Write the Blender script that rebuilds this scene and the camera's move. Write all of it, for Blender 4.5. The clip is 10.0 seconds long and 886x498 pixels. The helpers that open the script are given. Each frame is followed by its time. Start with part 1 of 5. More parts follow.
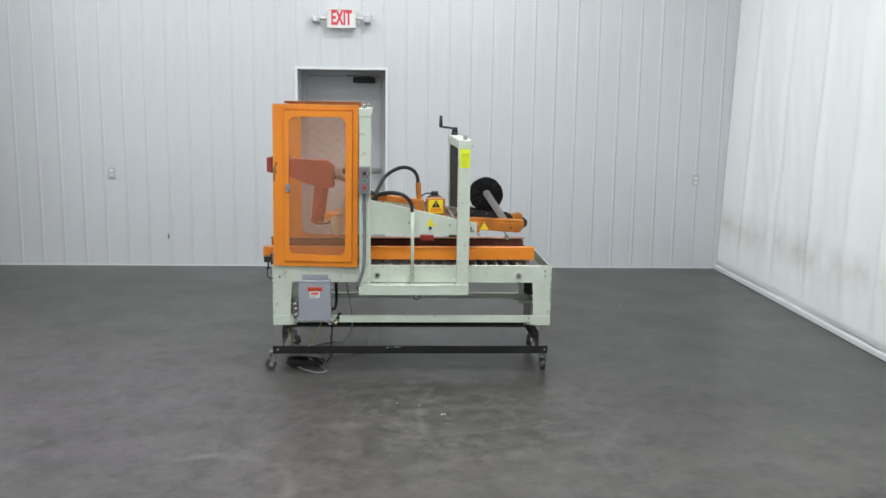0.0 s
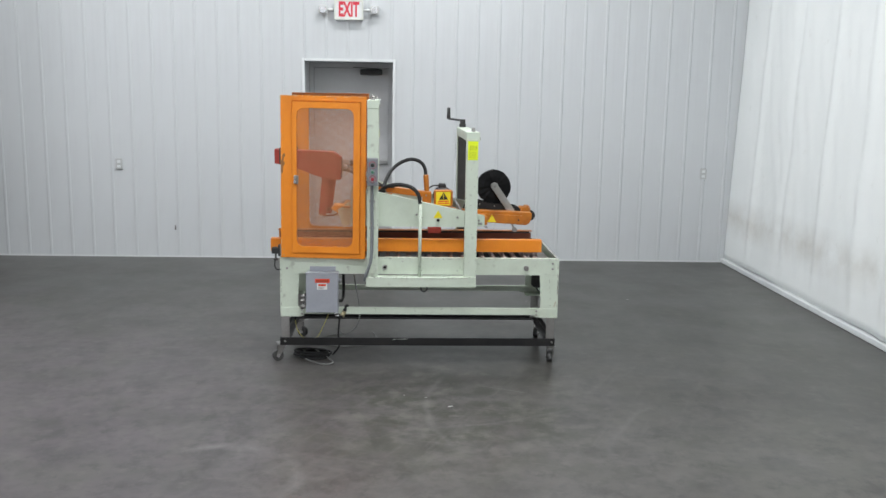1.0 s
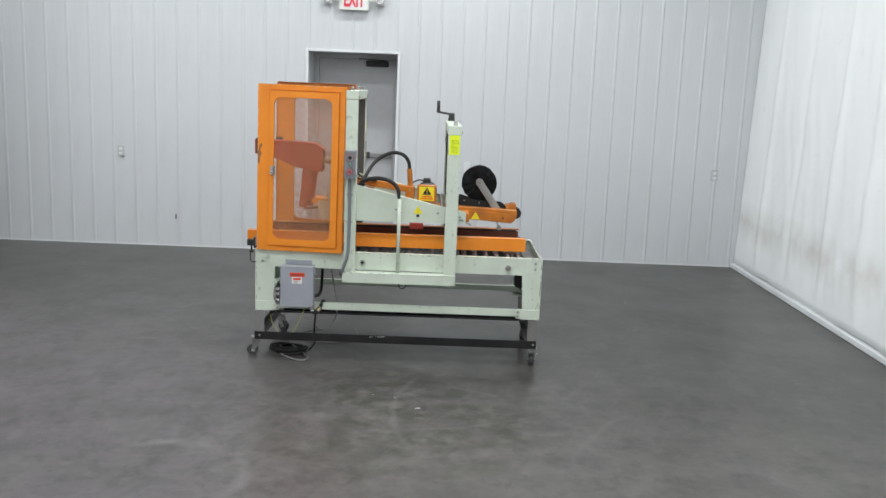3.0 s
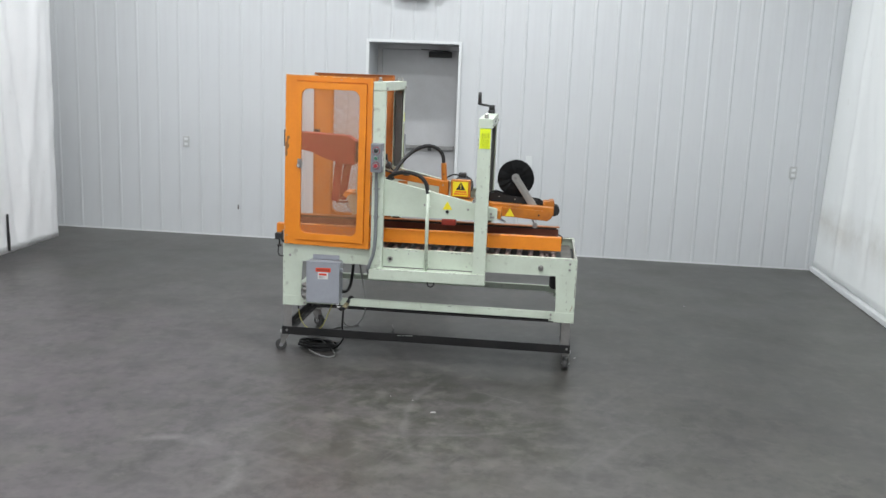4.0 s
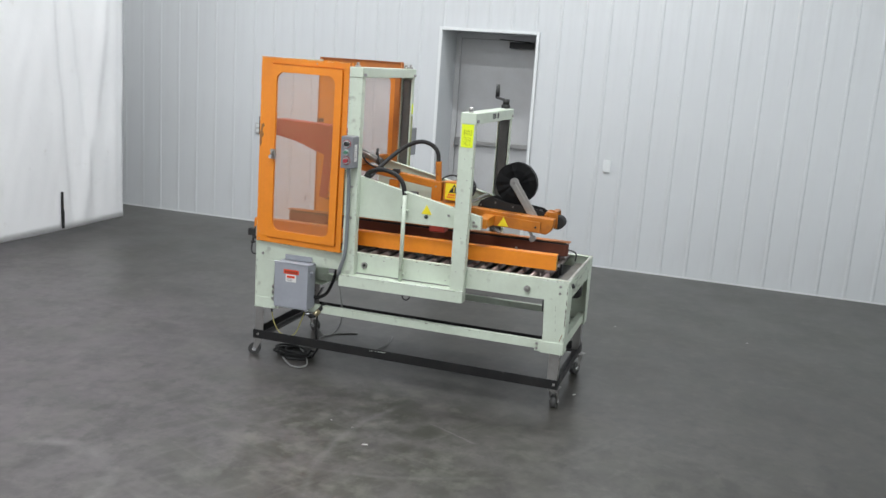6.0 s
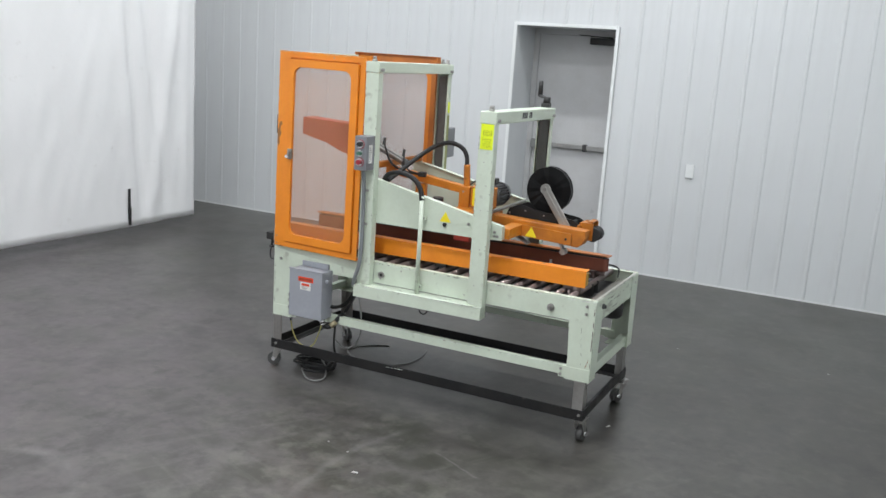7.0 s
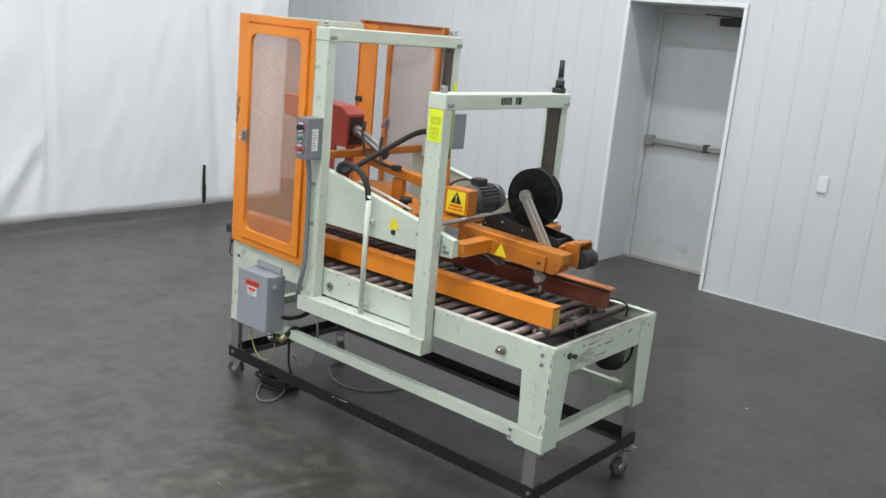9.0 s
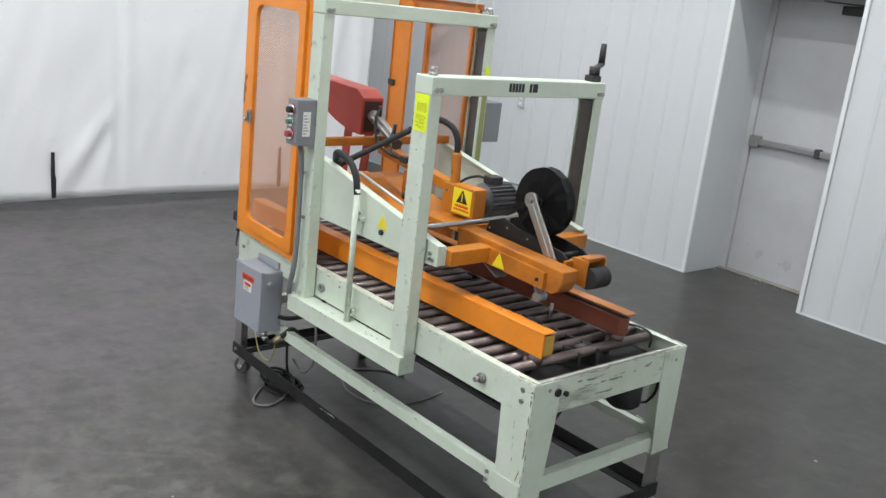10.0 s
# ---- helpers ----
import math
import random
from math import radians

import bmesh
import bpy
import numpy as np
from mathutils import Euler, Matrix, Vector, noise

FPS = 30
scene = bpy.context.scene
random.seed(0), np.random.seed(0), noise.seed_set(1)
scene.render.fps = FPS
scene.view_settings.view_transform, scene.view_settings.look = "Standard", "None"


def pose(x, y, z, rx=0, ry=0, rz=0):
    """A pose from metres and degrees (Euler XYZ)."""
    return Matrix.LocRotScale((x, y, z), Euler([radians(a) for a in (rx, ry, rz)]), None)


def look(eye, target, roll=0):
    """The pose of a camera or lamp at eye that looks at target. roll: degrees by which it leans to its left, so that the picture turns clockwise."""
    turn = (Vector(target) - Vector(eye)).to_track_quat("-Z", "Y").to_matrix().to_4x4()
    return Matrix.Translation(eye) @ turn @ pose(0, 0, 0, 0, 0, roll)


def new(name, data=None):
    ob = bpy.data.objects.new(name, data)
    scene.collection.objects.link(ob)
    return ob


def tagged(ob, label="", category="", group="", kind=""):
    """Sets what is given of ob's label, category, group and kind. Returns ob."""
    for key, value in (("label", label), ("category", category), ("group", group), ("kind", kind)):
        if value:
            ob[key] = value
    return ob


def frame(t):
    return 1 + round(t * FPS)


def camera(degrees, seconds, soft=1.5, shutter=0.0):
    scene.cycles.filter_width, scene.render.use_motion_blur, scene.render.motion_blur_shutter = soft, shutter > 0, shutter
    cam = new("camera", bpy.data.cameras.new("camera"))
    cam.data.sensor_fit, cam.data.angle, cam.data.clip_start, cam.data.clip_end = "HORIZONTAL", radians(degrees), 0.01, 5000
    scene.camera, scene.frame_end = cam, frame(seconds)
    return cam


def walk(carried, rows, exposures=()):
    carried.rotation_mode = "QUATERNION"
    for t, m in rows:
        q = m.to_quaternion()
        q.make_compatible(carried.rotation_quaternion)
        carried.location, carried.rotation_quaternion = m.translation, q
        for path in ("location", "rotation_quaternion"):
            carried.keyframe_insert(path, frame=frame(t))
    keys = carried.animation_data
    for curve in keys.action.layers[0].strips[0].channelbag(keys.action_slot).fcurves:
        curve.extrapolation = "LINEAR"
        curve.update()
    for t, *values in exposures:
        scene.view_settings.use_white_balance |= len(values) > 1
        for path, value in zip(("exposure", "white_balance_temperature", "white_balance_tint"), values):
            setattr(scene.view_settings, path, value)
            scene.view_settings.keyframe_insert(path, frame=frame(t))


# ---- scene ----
cam = camera(52.2, 10.0)
PATH = [
    (0, (0.385, 0.234, 1.788), (0.479, 2.205, 1.462), 0.8),
    (0.5, (0.379, 0.236, 1.783), (0.466, 2.206, 1.449), 0.8),
    (1, (0.369, 0.239, 1.781), (0.452, 2.207, 1.44), 1.0),
    (1.5, (0.388, 0.24, 1.784), (0.464, 2.208, 1.439), 0.8),
    (2, (0.441, 0.259, 1.788), (0.511, 2.228, 1.443), 1.5),
    (3.3, (0.844, 0.456, 1.767), (0.803, 2.423, 1.407), 2.3),
    (3.5, (0.928, 0.497, 1.785), (0.836, 2.461, 1.419), 2.1),
    (4, (1.168, 0.637, 1.783), (0.949, 2.589, 1.404), 2.2),
    (4.5, (1.429, 0.791, 1.791), (1.1, 2.724, 1.396), 2.2),
    (5, (1.692, 0.99, 1.798), (1.304, 2.913, 1.41), 2.8),
    (5.5, (1.931, 1.245, 1.795), (1.462, 3.149, 1.401), 4.0),
    (6, (2.144, 1.518, 1.785), (1.543, 3.382, 1.38), 3.9),
    (6.2, (2.213, 1.614, 1.78), (1.549, 3.456, 1.372), 3.6),
    (7.5, (2.667, 2.46, 1.788), (1.717, 4.163, 1.345), 4.3),
    (8, (2.795, 2.792, 1.783), (1.758, 4.435, 1.311), 4.5),
    (8.5, (2.899, 3.135, 1.783), (1.76, 4.708, 1.305), 4.9),
    (9, (2.968, 3.491, 1.782), (1.725, 4.982, 1.3), 5.3),
    (9.5, (3.0, 3.847, 1.78), (1.654, 5.233, 1.265), 6.0),
    (10, (3.022, 4.197, 1.775), (1.571, 5.466, 1.242), 6.5),
]
walk(cam, [(t, look(eye, target, roll)) for t, eye, target, roll in PATH], [(0, -0.1), (2.2, -0.09), (4.5, 0.0), (10, 0.0)])

# ---- light ----
world = bpy.data.worlds.new("world")
scene.world = world
world.use_nodes = True
world.node_tree.nodes["Background"].inputs[0].default_value = (0.8, 0.9, 1.0, 1)
world.node_tree.nodes["Background"].inputs[1].default_value = 0.05

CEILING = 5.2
# x, y and watts of the ceiling lamps, all out of view
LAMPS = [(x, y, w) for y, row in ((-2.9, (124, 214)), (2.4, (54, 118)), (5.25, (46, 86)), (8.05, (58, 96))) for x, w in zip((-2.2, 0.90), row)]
# unseen lamps added beyond the curtain to brighten the wall there
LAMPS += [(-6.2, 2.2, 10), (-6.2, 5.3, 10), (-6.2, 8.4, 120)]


# ---- materials ----
def nodes_of(name):
    m = bpy.data.materials.new(name)
    m.use_nodes = True
    nt = m.node_tree
    return m, nt, nt.nodes["Principled BSDF"]


def noise_node(nt, scale, detail=4.0, rough=0.55, vector=None, stretch=None):
    coord = nt.nodes.new("ShaderNodeTexCoord")
    out = coord.outputs["Object"]
    if stretch:
        mp = nt.nodes.new("ShaderNodeMapping")
        mp.inputs["Scale"].default_value = stretch
        nt.links.new(out, mp.inputs["Vector"])
        out = mp.outputs["Vector"]
    n = nt.nodes.new("ShaderNodeTexNoise")
    n.inputs["Scale"].default_value = scale
    n.inputs["Detail"].default_value = detail
    n.inputs["Roughness"].default_value = rough
    nt.links.new(out, n.inputs["Vector"])
    return n.outputs["Fac"]


def ramp(nt, fac, a, b, lo=0.0, hi=1.0):
    r = nt.nodes.new("ShaderNodeMapRange")
    r.inputs["From Min"].default_value, r.inputs["From Max"].default_value = a, b
    r.inputs["To Min"].default_value, r.inputs["To Max"].default_value = lo, hi
    nt.links.new(fac, r.inputs["Value"])
    return r.outputs["Result"]


def mix(nt, fac, a, b):
    m = nt.nodes.new("ShaderNodeMix")
    m.data_type = "RGBA"
    if isinstance(fac, float):
        m.inputs[0].default_value = fac
    else:
        nt.links.new(fac, m.inputs[0])
    for sock, val in ((m.inputs[6], a), (m.inputs[7], b)):
        if isinstance(val, tuple):
            sock.default_value = (*val, 1)
        else:
            nt.links.new(val, sock)
    return m.outputs[2]


def bump(nt, bsdf, fac, strength, dist=0.002):
    b = nt.nodes.new("ShaderNodeBump")
    b.inputs["Strength"].default_value, b.inputs["Distance"].default_value = strength, dist
    nt.links.new(fac, b.inputs["Height"])
    nt.links.new(b.outputs["Normal"], bsdf.inputs["Normal"])


def painted(name, col, dirt, rough=0.4, metal=0.0, wear=None, wear_at=0.68, grain=60.0, relief=0.15, scuff=None, filth=0.55, smudge=None):
    """Paint with broad dirt, fine mottling, and chips where wear is given."""
    m, nt, p = nodes_of(name)
    broad = ramp(nt, noise_node(nt, 5.0, 5.0), 0.42, 0.75, 0.0, filth)
    fine = ramp(nt, noise_node(nt, grain, 3.0), 0.35, 0.8, 0.0, 0.25)
    c = mix(nt, broad, col, dirt)
    c = mix(nt, fine, c, dirt)
    if wear:
        chips = ramp(nt, noise_node(nt, 16.0, 8.0, 0.7), wear_at, wear_at + 0.03)
        c = mix(nt, chips, c, wear)
    if smudge:
        spots = ramp(nt, noise_node(nt, 19.0, 3.0, 0.5), 0.63, 0.74, 0.0, 0.55)
        c = mix(nt, spots, c, smudge)
    if scuff:
        rub = ramp(nt, noise_node(nt, 13.0, 7.0, 0.72, stretch=scuff), 0.49, 0.65, 0.0, 0.8)
        c = mix(nt, rub, c, (0.17, 0.165, 0.13))
    nt.links.new(c, p.inputs["Base Color"])
    nt.links.new(ramp(nt, noise_node(nt, 9.0), 0.3, 0.7, rough - 0.08, rough + 0.12), p.inputs["Roughness"])
    p.inputs["Metallic"].default_value = metal
    bump(nt, p, noise_node(nt, grain * 2, 3.0), relief)
    return m


GREEN = painted("pale_green_paint", (0.60, 0.67, 0.565), (0.49, 0.54, 0.44), 0.38, wear=(0.16, 0.14, 0.10), wear_at=0.735)
GREEN_WORN = painted("scuffed_green_paint", (0.61, 0.68, 0.575), (0.48, 0.52, 0.43), 0.42, wear=(0.16, 0.14, 0.11), wear_at=0.715, smudge=(0.30, 0.31, 0.26))
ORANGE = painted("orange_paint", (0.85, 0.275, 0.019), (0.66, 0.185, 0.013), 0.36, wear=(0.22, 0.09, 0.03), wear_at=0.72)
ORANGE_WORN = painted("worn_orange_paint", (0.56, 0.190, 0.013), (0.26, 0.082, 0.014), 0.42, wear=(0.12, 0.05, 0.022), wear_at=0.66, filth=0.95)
# same orange for the far door and post, with shade put into the colour
SHADED_ORANGE = painted("shaded_orange_paint", (0.70, 0.225, 0.02), (0.50, 0.15, 0.016), 0.4, wear=(0.2, 0.08, 0.03), wear_at=0.70)
# brownish orange: the grimy far rail, and the far guard frame's darker tone
BROWN_ORANGE = painted("brown_orange_paint", (0.54, 0.175, 0.028), (0.28, 0.095, 0.03), 0.42, wear=(0.16, 0.07, 0.03), wear_at=0.66, filth=0.8)
BRASS = painted("dull_brass", (0.46, 0.40, 0.26), (0.28, 0.24, 0.16), 0.35, 0.9)
BRONZE = painted("dull_bronze_casting", (0.20, 0.19, 0.19), (0.13, 0.125, 0.12), 0.5, 0.3)
RED = painted("dull_red_paint", (0.36, 0.045, 0.03), (0.27, 0.035, 0.025), 0.45)
BELT = painted("brown_belt", (0.19, 0.048, 0.022), (0.10, 0.03, 0.018), 0.6)
SILL = painted("dirty_sill", (0.33, 0.31, 0.28), (0.2, 0.185, 0.16), 0.6)
BARREL = painted("polished_barrel", (0.66, 0.66, 0.64), (0.40, 0.40, 0.38), 0.4, 0.5, relief=0.05)
# pale flakes: chipped paint, with the highlight of rounded edges painted in
PALE_CHIP_GLINT = painted("pale_chip_and_glint", (0.72, 0.74, 0.70), (0.55, 0.56, 0.52), 0.5)
MOUTH = painted("dark_maroon", (0.045, 0.012, 0.01), (0.03, 0.01, 0.008), 0.7)
OCHRE = painted("ochre_plate", (0.50, 0.30, 0.05), (0.36, 0.2, 0.04), 0.5)
GRIME = painted("grimy_lip", (0.40, 0.40, 0.36), (0.22, 0.21, 0.19), 0.45, wear=(0.60, 0.62, 0.56), wear_at=0.62)
OILY = painted("oily_sheet", (0.15, 0.138, 0.12), (0.07, 0.062, 0.055), 0.45, 0.2)
PLATE_BLACK = painted("satin_black_plate", (0.012, 0.012, 0.013), (0.022, 0.021, 0.021), 0.5, relief=0.08)
ARM_STEEL = painted("dull_arm_steel", (0.52, 0.51, 0.49), (0.30, 0.29, 0.28), 0.30, 0.95, relief=0.12)
BLACK = painted("black_paint", (0.014, 0.014, 0.015), (0.032, 0.03, 0.029), 0.42, wear=(0.2, 0.19, 0.18), wear_at=0.74)
RUBBER = painted("black_rubber", (0.018, 0.018, 0.019), (0.035, 0.034, 0.033), 0.62)
GREY = painted("grey_enamel", (0.33, 0.345, 0.385), (0.26, 0.27, 0.30), 0.4)
BOX_GREY = painted("mid_grey_enamel", (0.215, 0.22, 0.24), (0.165, 0.17, 0.185), 0.42)
CONDUIT = painted("grey_conduit_jacket", (0.19, 0.205, 0.215), (0.14, 0.15, 0.155), 0.5)
STEEL = painted("bare_steel", (0.42, 0.41, 0.40), (0.25, 0.23, 0.21), 0.34, 0.85)
CHROME = painted("bright_steel", (0.75, 0.75, 0.76), (0.55, 0.55, 0.55), 0.2, 1.0)
ROLLER = painted("rusty_roller_steel", (0.25, 0.20, 0.19), (0.085, 0.055, 0.05), 0.36, 0.75, relief=0.3)
SLIDE = painted("greased_slide_steel", (0.13, 0.13, 0.125), (0.06, 0.06, 0.058), 0.4, 0.5)
DARK_STEEL = painted("dark_steel", (0.07, 0.07, 0.072), (0.04, 0.04, 0.04), 0.45, 0.4)
ALU = painted("cast_aluminium", (0.36, 0.36, 0.355), (0.20, 0.20, 0.195), 0.45, 0.7)
YELLOW = painted("yellow_sticker", (0.86, 0.72, 0.02), (0.78, 0.62, 0.02), 0.45)
LIME = painted("fluorescent_sticker", (0.80, 0.92, 0.02), (0.72, 0.84, 0.02), 0.5)
OLIVE = painted("olive_reflected_tint", (0.30, 0.32, 0.12), (0.20, 0.22, 0.08), 0.5)
INK = painted("black_ink", (0.015, 0.015, 0.015), (0.03, 0.03, 0.03), 0.5)
RED_INK = painted("red_ink", (0.72, 0.06, 0.02), (0.6, 0.05, 0.02), 0.5)
CREAM_WHITE = painted("yellowed_plastic", (0.70, 0.72, 0.66), (0.6, 0.62, 0.56), 0.45)
SIGN_RED = painted("exit_letter_red", (0.70, 0.045, 0.075), (0.6, 0.04, 0.065), 0.4)
LAMP_GREY = painted("greyed_lamp_plastic", (0.58, 0.585, 0.58), (0.48, 0.485, 0.48), 0.35)
PAPER = painted("white_label", (0.78, 0.78, 0.77), (0.66, 0.66, 0.64), 0.6)
RED_PLASTIC = painted("red_button", (0.34, 0.03, 0.045), (0.28, 0.03, 0.04), 0.3)
GREEN_PLASTIC = painted("green_button", (0.07, 0.20, 0.13), (0.05, 0.16, 0.1), 0.3)
CREAM = painted("cream_plate", (0.62, 0.56, 0.40), (0.5, 0.44, 0.3), 0.5)
SMUDGE = painted("grey_smudge", (0.24, 0.25, 0.21), (0.12, 0.12, 0.10), 0.5)
RUBBED = painted("rubbed_brown", (0.30, 0.13, 0.04), (0.2, 0.09, 0.03), 0.5)
PENCIL = painted("pencil_marks", (0.22, 0.27, 0.02), (0.17, 0.21, 0.02), 0.6)
CABLE_GREY = painted("grey_cable_jacket", (0.22, 0.22, 0.215), (0.15, 0.15, 0.145), 0.55)
SCRAP = painted("grubby_paper", (0.5, 0.5, 0.48), (0.36, 0.36, 0.34), 0.7)
WIRE_YELLOW = painted("yellow_wire", (0.5, 0.46, 0.16), (0.45, 0.4, 0.06), 0.5)
WHITE_PLASTIC = painted("white_plastic", (0.76, 0.77, 0.76), (0.66, 0.67, 0.66), 0.4)
DOOR_PAINT = painted("off_white_door_paint", (0.51, 0.515, 0.525), (0.42, 0.42, 0.415), 0.42, wear=(0.34, 0.31, 0.27), wear_at=0.69)
DOOR_SCUFF = painted("scuffed_door_paint", (0.40, 0.405, 0.41), (0.47, 0.475, 0.48), 0.5, filth=0.9)
PLATE_GREY = painted("greyed_plate_plastic", (0.52, 0.53, 0.53), (0.44, 0.45, 0.45), 0.4)
TRIM = painted("white_trim_paint", (0.74, 0.76, 0.77), (0.64, 0.66, 0.66), 0.4)
# ceiling and south wall are out of view, grey to hold down bounce
CEIL = painted("unseen_ceiling_grey", (0.36, 0.37, 0.38), (0.28, 0.29, 0.30), 0.6)
BACK_WALL = painted("unseen_wall_grey", (0.30, 0.31, 0.32), (0.24, 0.25, 0.26), 0.6)


def wall_metal():
    m, nt, p = nodes_of("white_steel_liner")
    c = mix(nt, ramp(nt, noise_node(nt, 1.1, 4.0), 0.35, 0.7, 0.0, 0.5), (0.62, 0.64, 0.655), (0.56, 0.58, 0.60))
    c = mix(nt, ramp(nt, noise_node(nt, 9.0, 6.0, 0.6, stretch=(1, 1, 0.12)), 0.5, 0.8, 0.0, 0.35), c, (0.50, 0.51, 0.52))
    c = mix(nt, ramp(nt, noise_node(nt, 26.0, 8.0, 0.7), 0.74, 0.77, 0.0, 0.6), c, (0.38, 0.38, 0.39))
    nt.links.new(c, p.inputs["Base Color"])
    nt.links.new(ramp(nt, noise_node(nt, 3.0), 0.3, 0.7, 0.32, 0.46), p.inputs["Roughness"])
    bump(nt, p, noise_node(nt, 3.0, 2.0, stretch=(1, 1, 0.3)), 0.12, 0.01)
    return m


def sheet_cloth(name, col, dirt, stain=0.0):
    m, nt, p = nodes_of(name)
    c = mix(nt, ramp(nt, noise_node(nt, 0.9, 5.0), 0.38, 0.72, 0.0, 0.5), col, dirt)
    c = mix(nt, ramp(nt, noise_node(nt, 7.0, 8.0, 0.68), 0.62, 0.78, 0.0, 0.45), c, (dirt[0] * 0.8, dirt[1] * 0.78, dirt[2] * 0.74))
    if stain:
        # a scuffed band where pallets have rubbed the sheet
        coord = nt.nodes.new("ShaderNodeTexCoord")
        sep = nt.nodes.new("ShaderNodeSeparateXYZ")
        nt.links.new(coord.outputs["Object"], sep.inputs[0])
        up = ramp(nt, sep.outputs["Z"], stain - 0.24, stain, 0.0, 1.0)
        down = ramp(nt, sep.outputs["Z"], stain, stain + 0.22, 1.0, 0.0)
        band = nt.nodes.new("ShaderNodeMath")
        band.operation = "MULTIPLY"
        nt.links.new(up, band.inputs[0])
        nt.links.new(down, band.inputs[1])
        both = nt.nodes.new("ShaderNodeMath")
        both.operation = "MULTIPLY"
        nt.links.new(band.outputs[0], both.inputs[0])
        nt.links.new(ramp(nt, noise_node(nt, 1.7, 6.0, 0.6), 0.40, 0.72, 0.0, 0.62), both.inputs[1])
        c = mix(nt, both.outputs[0], c, (0.44, 0.40, 0.33))
    nt.links.new(c, p.inputs["Base Color"])
    p.inputs["Roughness"].default_value = 0.5
    bump(nt, p, noise_node(nt, 5.0, 4.0), 0.3, 0.01)
    return m


def drag_mark(nt, c, centre, r, width, middle, reach, strength):
    """A pale scuff along a circle, kept to the reach round middle and broken by noise."""
    coord = nt.nodes.new("ShaderNodeTexCoord")
    warp = nt.nodes.new("ShaderNodeTexNoise")
    warp.inputs["Scale"].default_value, warp.inputs["Detail"].default_value = 4.0, 4.0
    nt.links.new(coord.outputs["Object"], warp.inputs["Vector"])
    add = nt.nodes.new("ShaderNodeVectorMath")
    add.operation = "MULTIPLY_ADD"
    add.inputs[1].default_value = (0.08, 0.08, 0.0)
    nt.links.new(warp.outputs["Color"], add.inputs[0])
    nt.links.new(coord.outputs["Object"], add.inputs[2])
    facs = []
    for (cx, cy), low, high, lo, hi in ((centre, None, None, 0, 0), (middle, reach * 0.7, reach, 1.0, 0.0)):
        d = nt.nodes.new("ShaderNodeVectorMath")
        d.operation = "DISTANCE"
        d.inputs[1].default_value = (cx + 0.04, cy + 0.04, 0)
        nt.links.new(add.outputs[0], d.inputs[0])
        if low is None:
            sub = nt.nodes.new("ShaderNodeMath")
            sub.operation = "SUBTRACT"
            sub.inputs[1].default_value = r
            nt.links.new(d.outputs["Value"], sub.inputs[0])
            mag = nt.nodes.new("ShaderNodeMath")
            mag.operation = "ABSOLUTE"
            nt.links.new(sub.outputs[0], mag.inputs[0])
            facs.append(ramp(nt, mag.outputs[0], 0.0, width, 1.0, 0.0))
        else:
            facs.append(ramp(nt, d.outputs["Value"], low, high, lo, hi))
    facs.append(ramp(nt, noise_node(nt, 7.0, 6.0, 0.7), 0.4, 0.62, 0.15, strength))
    out = facs[0]
    for f in facs[1:]:
        m = nt.nodes.new("ShaderNodeMath")
        m.operation = "MULTIPLY"
        nt.links.new(out, m.inputs[0])
        nt.links.new(f, m.inputs[1])
        out = m.outputs[0]
    return mix(nt, out, c, (0.19, 0.185, 0.18))


